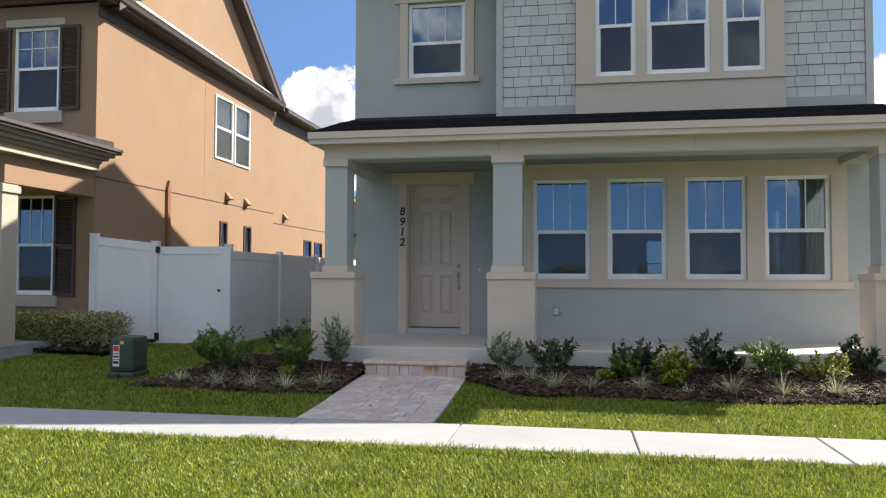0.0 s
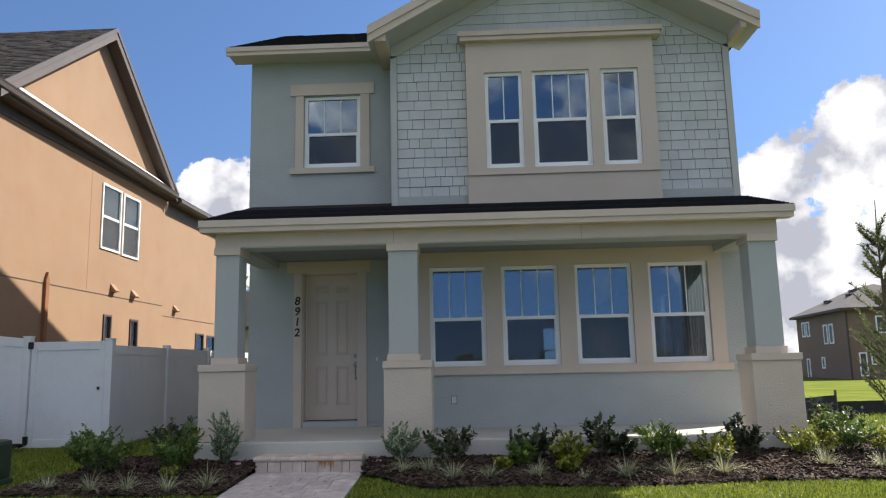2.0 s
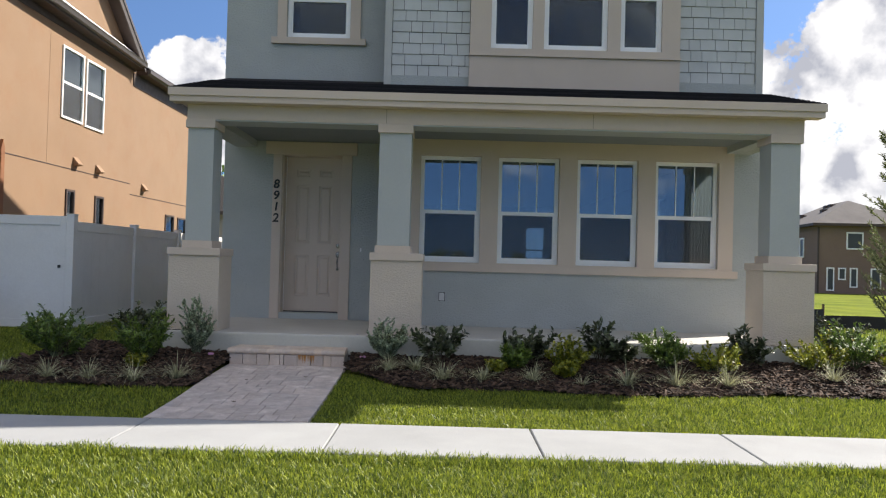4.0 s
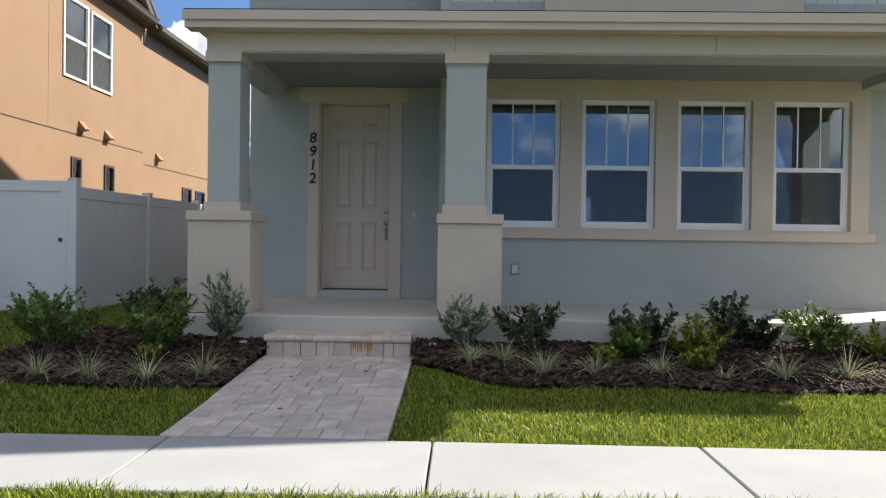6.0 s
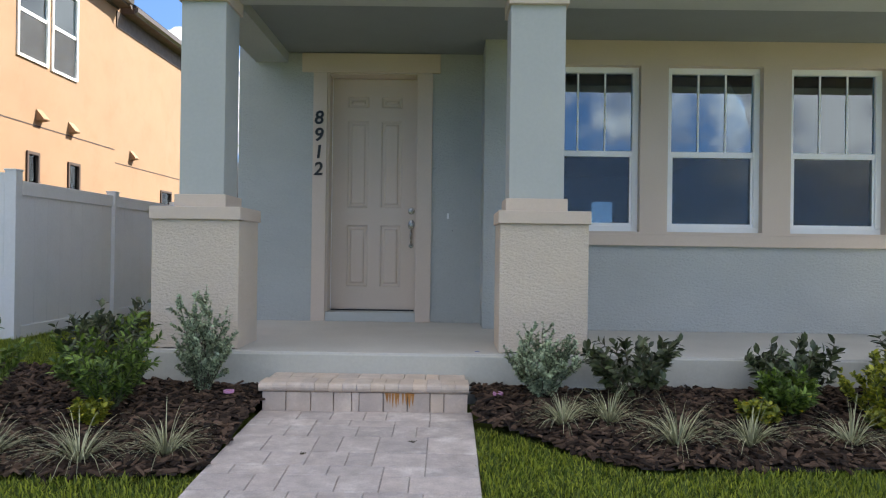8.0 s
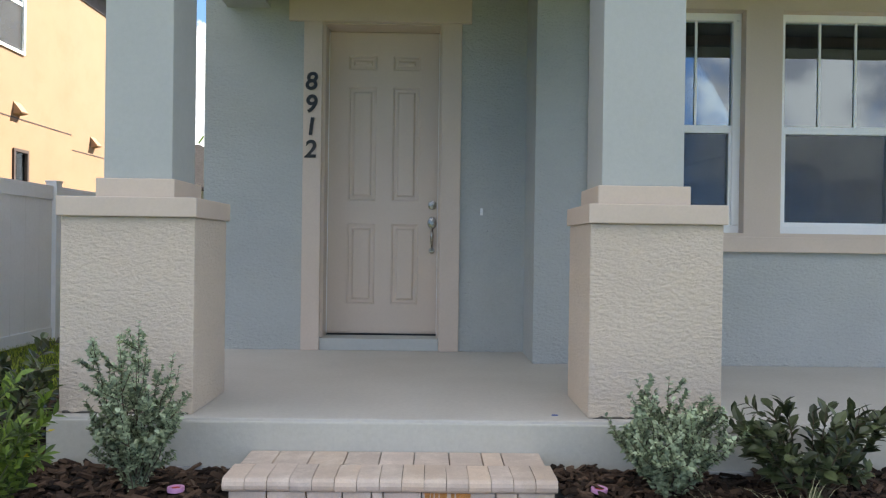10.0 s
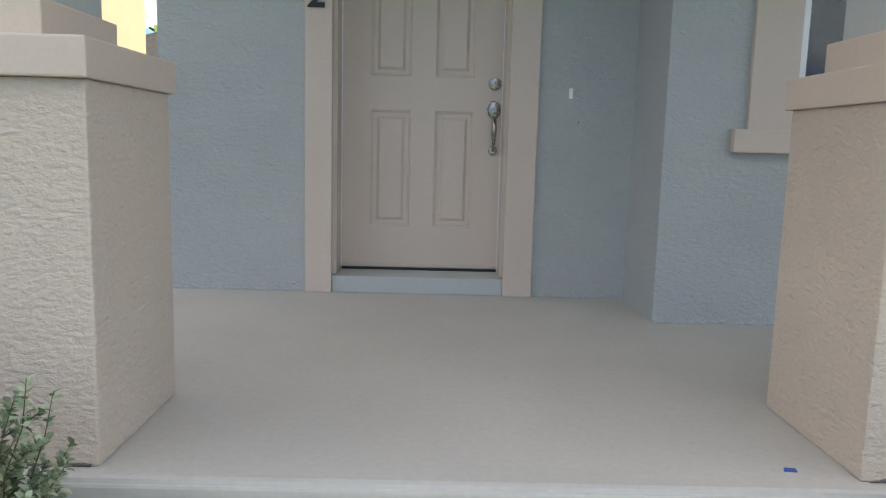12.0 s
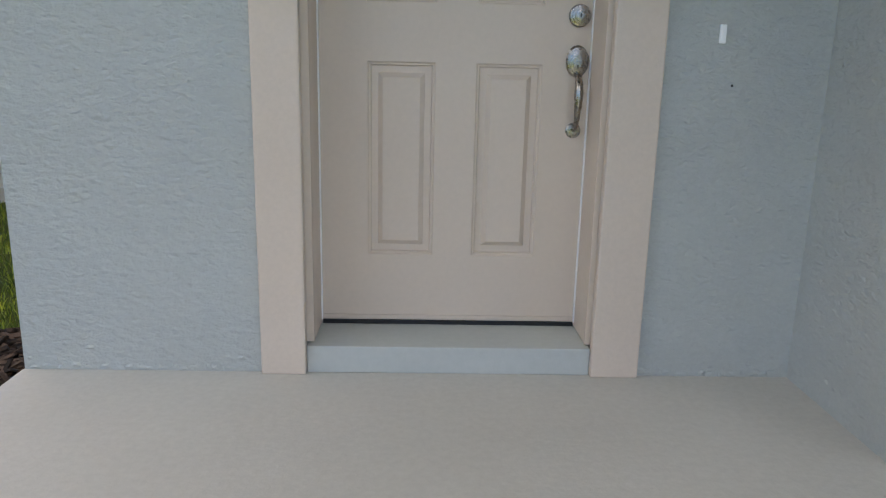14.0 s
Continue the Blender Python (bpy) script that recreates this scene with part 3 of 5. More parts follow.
# porch columns on stucco pedestals
def column(x0, x1, c0, c1):
    col = part("column", box(c0, c1, 10.545, 10.905, 1.66, 3.13), BLUE_FLAT, house, "blue-grey column on a tan stucco pedestal", bevel=0.006)
    part("pedestal", box(x0, x1, 10.475, 11.035, FLOOR, 1.468), TAN, col, "rough tan stucco pedestal", bevel=0.008)
    # ragged seam of dried coating where the stucco meets the slab
    r = random.Random(int(x0 * 100))
    bm = bmesh.new()
    edge = [(x0 + 0.02 + (x1 - x0 - 0.04) * k / 26, r.uniform(0.003, 0.012) * (r.random() < 0.8)) for k in range(27)]
    rows = [[bm.verts.new((x, y, FLOOR + 0.001 + h * f)) for x, h in edge] for y, f in ((10.47, 0.0), (10.467, 1.0), (10.474, 1.15))]
    for a, b in zip(rows, rows[1:]):
        for k in range(26):
            bm.faces.new((a[k], a[k + 1], b[k + 1], b[k]))
    part("seam", bm, SEAM, col, "dark ragged seam at the foot")
    part("band", box(x0 - 0.014, x1 + 0.014, 10.45, 11.06, 1.468, 1.565), TAN_FLAT, col, "smooth tan pedestal cap", bevel=0.006)
    part("plinth", box(c0 - 0.025, c1 + 0.025, 10.51, 10.945, 1.565, 1.66), TAN_FLAT, col, "tan plinth", bevel=0.006)
    part("capital", box(c0 - 0.02, c1 + 0.02, 10.505, 10.94, 3.125, 3.236), TAN_FLAT, col, "tan capital", bevel=0.005)


column(-3.452, -2.795, -3.275, -2.935)
column(-0.846, -0.182, -0.778, -0.362)
column(4.205, 4.868, 4.306, 4.690)

# tan surround and sill of the window row
part("surround", pierced(-0.51, 4.455, WALL_Y - 0.03, WALL_Y + 0.10, 1.442, CEIL - 0.002, front_holes), TAN_FLAT, house, "tan window surround")
part("sill", box(-0.578, 4.53, WALL_Y - 0.05, WALL_Y - 0.001, 1.332, 1.442), TAN_FLAT, house, "tan sill band", bevel=0.006)


def window(x0, x1, z0, z1, rail, y, muntins, screen=True, name="window", parent=None, glass=None):
    glass = glass or GLASS
    """A white vinyl sash window, glazed, its front face at y."""
    w = part(name, pierced(x0, x1, y, y + 0.08, z0, z1, [(x0 + 0.058, x1 - 0.058, z0 + 0.058, z1 - 0.055)]), WHITE_VINYL, parent or house, "white vinyl sash window", bevel=0.004)
    a, b = x0 + 0.058, x1 - 0.058
    part("meeting_rail", box(a, b, y + 0.012, y + 0.06, rail - 0.028, rail + 0.028), WHITE_VINYL, w, bevel=0.004)
    part("sash", pierced(a, b, y + 0.018, y + 0.058, z0 + 0.05, rail - 0.028, [(a + 0.02, b - 0.02, z0 + 0.085, rail - 0.0281)]), WHITE_VINYL, w)
    part("pane", box(a, b, y + 0.036, y + 0.042, rail, z1 - 0.045), glass, w, "coated glass").visible_shadow = False
    part("pane", box(a + 0.02, b - 0.02, y + 0.046, y + 0.052, z0 + 0.085, rail - 0.02), glass, w, "coated glass").visible_shadow = False
    for k in range(muntins):
        x = a + (b - a) * (k + 1) / (muntins + 1)
        part("muntin", box(x - 0.008, x + 0.008, y + 0.024, y + 0.034, rail + 0.028, z1 - 0.046), WHITE_VINYL, w)
    if screen:
        part("insect_screen", box(a + 0.018, b - 0.018, y + 0.022, y + 0.024, z0 + 0.08, rail - 0.03), SCREEN, w, "dark insect screen").visible_shadow = False
    return w


for a, b in WIN:
    window(a, b, WZ0, WZ1, WRAIL, WALL_Y + 0.055, 2)
window(*UPPER[:2], *UPPER[2:], 5.635, 12.83, 2)

# the boxed panel round the three upper windows
BOX_Y = 12.09
part("panel", pierced(0.40, 3.57, BOX_Y, 12.233, 4.62, 6.93, [(a, b, BZ0, BZ1) for a, b in BAYS]), TAN_FLAT, house, "tan boxed window panel")
part("panel", box(0.395, 3.575, BOX_Y + 0.01, 12.233, 4.06, 4.615), TAN_FLAT, house, "tan panel under the windows")
part("panel_cap", box(0.31, 3.68, 11.98, 12.233, 6.93, 7.0), TAN_FLAT, house, "tan panel cap", bevel=0.004)
part("panel_cap", box(0.27, 3.72, 11.95, 12.233, 7.004, 7.09), TAN_FLAT, house, "tan panel cap moulding", bevel=0.006)
part("sill", box(0.385, 3.585, BOX_Y - 0.02, 12.233, 4.60, 4.635), TAN_FLAT, house, "tan sill", bevel=0.004)
for (a, b), m in zip(BAYS, (1, 2, 1)):
    window(a, b, BZ0, BZ1, BRAIL, 12.14, m)
# trim of the lone upper window
ux0, ux1, uz0, uz1 = UPPER
for (x0, x1, z0, z1, y) in ((-2.77, -1.255, 6.352, 6.565, 12.755), (-2.77, -1.255, 4.90, 5.005, 12.745), (-2.68, ux0 - 0.005, 5.005, 6.352, 12.765), (ux1 + 0.005, -1.345, 5.005, 6.352, 12.765)):
    part("window_trim", box(x0, x1, y, 12.798, z0, z1), TAN_FLAT, house, "tan window trim", bevel=0.005)

# rear window, seen through the rooms
window(2.75, 3.45, 1.55, 2.75, 1.95, BACK_Y + 0.02, 0, screen=False, glass=CLEAR_GLASS)
side = part("window", pierced(16.2, 17.2, RIGHT - 0.18, RIGHT - 0.08, 1.5, 3.0, [(16.26, 17.14, 1.56, 2.94)], plane="x"), WHITE_VINYL, house, "white vinyl side window")
part("pane", box(RIGHT - 0.135, RIGHT - 0.129, 16.26, 17.14, 1.56, 2.94), CLEAR_GLASS, side, "clear glass").visible_shadow = False
# sheer curtain at the last window
bm = bmesh.new()
cols = [bm.verts.new((3.90 + 0.009 * i, 12.72 + 0.025 * math.sin(i * 1.05) + 0.01 * math.sin(i * 0.37), z)) for z in (0.55, 3.25) for i in range(56)]
for i in range(55):
    bm.faces.new((cols[i], cols[i + 1], cols[57 + i], cols[56 + i]))
tagged(part("curtain", bm, CURTAIN, None, smooth=True), "sheer pale curtain hanging inside the window", "curtain")

# ---- front door ----
LX0, LX1, LZ0, LZ1 = -2.498, -1.592, 0.612, 3.108
PANELS = [(a, b, z0, z1) for a, b in ((-2.338, -2.108), (-1.972, -1.748)) for z0, z1 in ((0.855, 1.522), (1.712, 2.655), (2.795, 2.915))]
leaf = part("door", pierced(LX0, LX1, 13.0, 13.045, LZ0, LZ1, PANELS), DOOR_TAN, house, "closed tan six-panel front door")


def door_panel(x0, x1, z0, z1):
    """A sunk panel with an ogee border and a raised field."""
    bm = bmesh.new()
    rings = [(0.0, 13.0), (0.006, 13.006), (0.010, 13.006), (0.014, 13.017), (0.036, 13.017), (0.052, 13.004)]
    loops = [[bm.verts.new(p) for p in ((x0 + d, y, z0 + d), (x1 - d, y, z0 + d), (x1 - d, y, z1 - d), (x0 + d, y, z1 - d))] for d, y in rings]
    for a, b in zip(loops, loops[1:]):
        for i in range(4):
            bm.faces.new((a[i], a[(i + 1) % 4], b[(i + 1) % 4], b[i]))
    bm.faces.new(loops[-1])
    back = [bm.verts.new(p) for p in ((x0, 13.04, z0), (x1, 13.04, z0), (x1, 13.04, z1), (x0, 13.04, z1))]
    bm.faces.new(back)
    for i in range(4):
        bm.faces.new((loops[0][i], loops[0][(i + 1) % 4], back[(i + 1) % 4], back[i]))
    part("door_panel", bm, DOOR_TAN, leaf)


for p in PANELS:
    door_panel(*p)
part("door_sweep", box(LX0, LX1, 12.994, 13.02, 0.597, 0.611), BLACK, leaf, "dark door sweep")
part("door_bottom_rail", box(LX0 + 0.003, LX1 - 0.003, 12.992, 12.9995, 0.618, 0.632), DOOR_TAN, leaf)
# frame and casing
for x0, x1 in ((-2.53, -2.503), (-1.588, -1.565)):
    part("door_frame", box(x0, x1, 12.80, 13.07, 0.6, 3.125), DOOR_TAN, house, "tan door frame")
part("door_frame", box(-2.503, -1.588, 12.80, 13.07, 3.112, 3.125), DOOR_TAN, house, "tan door frame")
for x0, x1 in ((-2.5026, -2.4985), (-1.5915, -1.5883)):
    part("weather_strip", box(x0, x1, 12.985, 13.01, 0.612, 3.11), WHITE_VINYL, house, "pale weather strip")
for x0, x1 in ((-2.673, -2.525), (-1.572, -1.412)):
    part("casing", box(x0, x1, 12.752, 12.79, FLOOR, 3.122), TAN_FLAT, house, "tan door casing", bevel=0.006)
part("casing", box(-2.794, -1.336, 12.742, 12.79, 3.122, 3.322), TAN_FLAT, house, "tan door head casing", bevel=0.006)
part("threshold", prism([(12.772, FLOOR), (13.05, FLOOR), (13.05, 0.597), (12.985, 0.597), (12.772, 0.594)], "x", -2.524, -1.573), BLUE_FLAT, house, "blue-grey painted threshold step", bevel=0.005)
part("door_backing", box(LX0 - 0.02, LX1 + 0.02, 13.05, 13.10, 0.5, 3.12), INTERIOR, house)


def turned(profile, axis_point, n=24, squash=1.0):
    """A turned solid round a line along -y through axis_point: profile of (radius, distance out)."""
    bm = bmesh.new()
    cx, cy, cz = axis_point
    rings = []
    for r, d in profile:
        rings.append([bm.verts.new((cx + r * math.cos(2 * math.pi * i / n) * squash, cy - d, cz + r * math.sin(2 * math.pi * i / n))) for i in range(n)])
    for a, b in zip(rings, rings[1:]):
        for i in range(n):
            bm.faces.new((a[i], a[(i + 1) % n], b[(i + 1) % n], b[i]))
    bm.faces.new(rings[-1]), bm.faces.new(rings[0][::-1])
    return bm


def tube(points, radii, n=10, bm=None):
    bm = bm or bmesh.new()
    rings = []
    for i, (p, r) in enumerate(zip(points, radii)):
        p = Vector(p)
        d = (Vector(points[min(i + 1, len(points) - 1)]) - Vector(points[max(i - 1, 0)])).normalized()
        side = d.orthogonal().normalized()
        if rings:
            side = (last - d * last.dot(d)).normalized()
        last = side
        up = d.cross(side)
        rings.append([bm.verts.new(p + r * (math.cos(2 * math.pi * k / n) * side + math.sin(2 * math.pi * k / n) * up)) for k in range(n)])
    for a, b in zip(rings, rings[1:]):
        for k in range(n):
            bm.faces.new((a[k], a[(k + 1) % n], b[(k + 1) % n], b[k]))
    bm.faces.new(rings[0][::-1]), bm.faces.new(rings[-1])
    return bm


HX = -1.634
part("deadbolt", turned([(0.037, 0), (0.037, 0.006), (0.033, 0.010), (0.027, 0.011), (0.026, 0.017), (0.019, 0.018), (0.018, 0.023), (0.011, 0.024)], (HX, 12.999, 1.682)), NICKEL, leaf, "brushed nickel deadbolt", smooth=False)
part("keyhole", box(HX - 0.0018, HX + 0.0018, 12.972, 12.9755, 1.676, 1.689), BLACK, leaf)
part("lock_plate", turned([(0.053, 0), (0.053, 0.006), (0.046, 0.011), (0.040, 0.012), (0.039, 0.016), (0.020, 0.019)], (HX, 12.999, 1.535), squash=0.72), NICKEL, leaf, "oval brushed nickel lock plate")
part("keyhole", box(HX - 0.002, HX + 0.002, 12.975, 12.981, 1.512, 1.524), BLACK, leaf)
part("door_handle", tube([(HX, 12.985, 1.492), (HX, 12.955, 1.487), (HX, 12.940, 1.465), (HX, 12.934, 1.43), (HX, 12.936, 1.39), (HX, 12.944, 1.345), (HX, 12.955, 1.318), (HX, 12.985, 1.308)],
                         [0.007, 0.009, 0.013, 0.0155, 0.013, 0.0095, 0.007, 0.007], 14), NICKEL, leaf, "curved brushed nickel pull handle", smooth=True)
part("lock_plate", turned([(0.026, 0), (0.026, 0.005), (0.021, 0.009), (0.012, 0.010)], (HX, 12.999, 1.305)), NICKEL, leaf, "round nickel handle foot")

# door bell
bell = thing("doorbell", (-1.238, 12.775, 1.6), "small white doorbell button on the wall", "doorbell")
part("plate", box(-1.248, -1.228, 12.762, 12.774, 1.595, 1.652), WHITE_VINYL, bell, bevel=0.004)
part("button", box(-1.242, -1.234, 12.758, 12.763, 1.612, 1.635), WHITE_VINYL, bell, bevel=0.001)
tagged(part("screw_hole", turned([(0.004, 0), (0.004, 0.0015)], (-1.19, 12.7745, 1.47), 10), BLACK), "tiny dark screw hole in the wall", "hole")
# covered outlet
OUTLET_GREY = material("outlet_cover_grey", (0.60, 0.60, 0.58), 0.5, 0.04, 3, 60)
outlet = thing("outlet", (0.075, WALL_Y, 0.88), "grey covered outdoor outlet on the wall", "outlet")
part("cover", box(0.035, 0.115, WALL_Y - 0.045, WALL_Y - 0.006, 0.885, 1.0), OUTLET_GREY, outlet, bevel=0.008)
part("back_plate", box(0.028, 0.122, WALL_Y - 0.007, WALL_Y, 0.878, 1.007), BLACK, outlet, bevel=0.002)

# house number
number = thing("house_number", (-2.60, 12.75, 2.03), "black metal house number on the door casing", "number")
for ch, z in zip("8912", (2.577, 2.397, 2.217, 2.037)):
    cu = bpy.data.curves.new("digit", "FONT")
    cu.body, cu.size, cu.extrude, cu.align_x, cu.offset, cu.shear = ch, 0.195, 0.006, "CENTER", 0.0035, 0.12
    tmp = bpy.data.objects.new("digit_tmp", cu)
    scene.collection.objects.link(tmp)
    me = bpy.data.meshes.new_from_object(tmp.evaluated_get(bpy.context.evaluated_depsgraph_get()))
    bpy.data.objects.remove(tmp)
    bpy.data.curves.remove(cu)
    me.transform(pose(-2.612, 12.745, z, 90, 0, 0))
    finish("digit", me, BLACK, number, "", "", False).name = "digit"

# ---- path and step ----
rng = random.Random(4)
path = thing("path", (-1.76, 8.7, 0.05), "garden path of pink-grey concrete pavers", "path", kind="structure")
PX0, PX1, PY0, PY1 = -2.50, -1.05, 7.44, 10.02


def path_height(y):
    return 0.034 + 0.118 * smooth_step(7.3, 10.3, y) * 1.03


bm = bmesh.new()
prev = None
for i in range(14):
    y = PY0 + (PY1 - PY0) * i / 13
    row = [bm.verts.new((x, y, path_height(y) - 0.008)) for x in (PX0, PX1)]
    if prev:
        bm.faces.new((prev[0], prev[1], row[1], row[0]))
    prev = row
part("bedding", bm, JOINT, path, "dark sand joints")
paver_meshes = {}


def paver(x0, x1, y0, y1):
    key = (round(x1 - x0, 3), round(y1 - y0, 3))
    if key not in paver_meshes:
        w, d = key
        bm = bmesh.new()
        g, c = 0.0018, 0.004
        outline = [(-w / 2 + g, -d / 2 + g), (w / 2 - g, -d / 2 + g), (w / 2 - g, d / 2 - g), (-w / 2 + g, d / 2 - g)]
        low = [bm.verts.new((x, y, -0.05)) for x, y in outline]
        mid = [bm.verts.new((x, y, -c)) for x, y in outline]
        top = [bm.verts.new((x * (1 - 2 * c / w), y * (1 - 2 * c / d), 0)) for x, y in outline]
        for a, b in ((low, mid), (mid, top)):
            for i in range(4):
                bm.faces.new((a[i], a[(i + 1) % 4], b[(i + 1) % 4], b[i]))
        bm.faces.new(top)
        paver_meshes[key] = mesh_of(bm, "paver", PAVER)
    cx, cy = (x0 + x1) / 2, (y0 + y1) / 2
    ob = shared("paver", paver_meshes[key], (cx, cy, path_height(cy) + rng.uniform(-0.0015, 0.0015)), path)
    ob.rotation_euler = (math.atan((path_height(y1) - path_height(y0)) / (y1 - y0)) + rng.uniform(-0.004, 0.004), rng.uniform(-0.004, 0.004), rng.uniform(-0.006, 0.006))


# soldier row by the pavement, then rows of mixed lengths
y = PY0
x = PX0
while x < PX1 - 0.01:
    paver(x, min(x + 0.145, PX1), y, y + 0.22)
    x += 0.145
y += 0.22
row = 0
while y < PY1 - 0.02:
    d = (0.22, 0.145, 0.22, 0.29)[row % 4]
    d = min(d, PY1 - y)
    widths = [(0.145, 0.29, 0.22, 0.29, 0.22, 0.285), (0.29, 0.145, 0.29, 0.22, 0.145, 0.36), (0.22, 0.29, 0.145, 0.22, 0.29, 0.285), (0.29, 0.22, 0.22, 0.145, 0.29, 0.285)][(row * 3 + 1) % 4]
    x = PX0
    for w in widths:
        paver(x, x + w, y, y + d)
        x += w
    y += d
    row += 1

step = thing("porch_step", (-1.79, 10.2, 0.13), "low porch step of buff bullnosed pavers with rust streaks", "step")
part("core", box(-2.49, -1.085, 10.03, 10.40, 0.1, 0.30), JOINT, step, "mortar core")
SX0, SX1 = -2.51, -1.075
NB = 15
bw = (SX1 - SX0) / NB


def bullnose(w):
    """A paver whose front edge is fully rounded."""
    pts = [(0.22, 0.0), (0.22, 0.062)]
    for k in range(7):
        a = math.pi / 2 + math.pi * k / 6
        pts.append((0.031 + 0.031 * math.cos(a), 0.031 + 0.031 * math.sin(a)))
    bm = prism(pts, "x", -w / 2 + 0.0012, w / 2 - 0.0012)
    return mesh_of(bm, "bullnose_paver", CAP_BRICK)


bull = bullnose(bw)
for i in range(NB):
    ob = shared("bullnose_paver", bull, (SX0 + bw * (i + 0.5), 9.965 + rng.uniform(-0.002, 0.002), 0.285 + rng.uniform(-0.0015, 0.0015)), step)
    ob.rotation_euler = (rng.uniform(-0.008, 0.008), rng.uniform(-0.006, 0.006), rng.uniform(-0.008, 0.008))
cuts = [0.0, 0.145, 0.305, 0.47, 0.63, 0.79, 0.955, 1.11, 1.205, 1.395]
for a, b in zip(cuts, cuts[1:]):
    bm = box(SX0 + 0.02 + a + 0.002, SX0 + 0.02 + b - 0.002, 10.188, 10.405, 0.285, 0.346)
    part("cap_paver", bm, CAP_BRICK, step, bevel=0.006)
x = -2.49
for w in (0.165, 0.17, 0.155, 0.125, 0.05, 0.165, 0.165, 0.155, 0.095, 0.165):
    part("riser_block", box(x + 0.0025, min(x + w, -1.082) - 0.0025, 9.995, 10.06, 0.10, 0.283), CAP_BRICK, step, bevel=0.006)
    x += w
# rust runs down the riser
for k in range(9):
    x = -1.64 + 0.022 * k + rng.uniform(-0.006, 0.006)
    h = rng.uniform(0.05, 0.11)
    w = rng.uniform(0.006, 0.014)
    bm = bmesh.new()
    p = [(x - w, 0.282), (x + w, 0.282), (x + w * 0.6, 0.282 - h * 0.6), (x + w * 0.15, 0.282 - h), (x - w * 0.5, 0.282 - h * 0.5)]
    bm.faces.new([bm.verts.new((u, 9.9935, v)) for u, v in p])
    part("rust_streak", bm, RUST, step, "orange rust streak")

# a scrap of blue tape left on the porch floor
bm = prism([(-1.02, 10.53), (-0.985, 10.525), (-0.98, 10.548), (-1.01, 10.552)], "z", 0.5005, 0.502)
tagged(part("tape_scrap", bm, material("blue_tape", (0.03, 0.10, 0.36), 0.6, 0.1)), "small scrap of blue tape on the porch floor", "tape")

# fallen sprigs on the path
SPRIG = material("dry_sprig", (0.06, 0.05, 0.03), 0.9, 0.2)
for sx, sy, a in ((-2.04, 9.06, 0.4), (-1.42, 9.3, 2.0), (-1.9, 8.1, 1.1)):
    bm = bmesh.new()
    z = path_height(sy) + 0.004
    for k in range(5):
        b = a + (k - 2) * 0.55
        tube([(sx, sy, z), (sx + 0.035 * math.cos(b), sy + 0.035 * math.sin(b), z + 0.006)], [0.0025, 0.001], 4, bm)
    tagged(part("twig", bm, SPRIG), "small dry sprig fallen on the path", "twig")


# ---- fence ----
fence = thing("fence", (-6.0, 13.06, 0.2), "white vinyl privacy fence", "fence")


def fence_post(x, y, top):
    p = part("post", box(x - 0.063, x + 0.063, y - 0.063, y + 0.063, 0.12, top), FENCE_VINYL, fence, bevel=0.006)
    bm = bmesh.new()
    box(x - 0.072, x + 0.072, y - 0.072, y + 0.072, top, top + 0.02, bm)
    part("post_cap", bm, FENCE_VINYL, p, bevel=0.006)


def fence_panel(a, b, ta, tb, low, skew=0.0):
    (xa, ya), (xb, yb) = a, b
    along_x = abs(xb - xa) > abs(yb - ya)

    def swing(bm):
        for v in bm.verts:
            v.co.y += skew * (xb - v.co.x)
        return bm

    def strip(t0a, t0b, t1a, t1b, half):
        if along_x:
            return swing(prism([(xa, t0a), (xb, t0b), (xb, t1b), (xa, t1a)], "y", ya - half, ya + half))
        return prism([(ya, t0a), (yb, t0b), (yb, t1b), (ya, t1a)], "x", xa - half, xa + half)
    part("top_rail", strip(ta - 0.16, tb - 0.16, ta, tb, 0.025), FENCE_VINYL, fence, bevel=0.004)
    part("bottom_rail", strip(low, low, low + 0.14, low + 0.14, 0.025), FENCE_VINYL, fence, bevel=0.004)
    length = abs(xb - xa) + abs(yb - ya)
    n = max(1, round(length / 0.29))
    for i in range(n):
        f0, f1 = i / n + 0.0005, (i + 1) / n - 0.0005
        if along_x:
            u0, u1 = xa + (xb - xa) * f0, xa + (xb - xa) * f1
            t = min(ta + (tb - ta) * f0, ta + (tb - ta) * f1) - 0.12
            bm = box(min(u0, u1), max(u0, u1), ya - 0.011, ya + 0.011, low + 0.135, t)
        else:
            u0, u1 = ya + (yb - ya) * f0, ya + (yb - ya) * f1
            t = min(ta, tb) - 0.155
            bm = box(xa - 0.011, xa + 0.011, min(u0, u1), max(u0, u1), low + 0.135, t)
        swing(bm)
        part("board", bm, FENCE_VINYL, fence)


fence_post(-8.50, 12.64, 2.27), fence_post(-7.50, 13.06, 2.14), fence_post(-6.02, 13.08, 2.07)
fence_panel((-8.46, 13.03), (-7.55, 13.03), 2.23, 2.12, 0.22, -0.40)
for i in range(5):
    fence_post(-5.98, 15.42 + 2.36 * i, 2.01)
    fence_panel((-5.98, 13.14 + 2.36 * i if i else 13.14), (-5.98, 15.36 + 2.36 * i), 1.97, 1.97, 0.22)
gate = thing("gate", (-6.75, 13.06, 0.2), "closed white vinyl gate with black hinges and latch", "gate")
part("gate_panel", box(-7.41, -6.10, 13.045, 13.07, 0.24, 2.02), FENCE_VINYL, gate)
for x0, x1 in ((-7.42, -7.32), (-6.19, -6.09)):
    part("stile", box(x0, x1, 13.03, 13.085, 0.22, 2.05), FENCE_VINYL, gate, bevel=0.004)
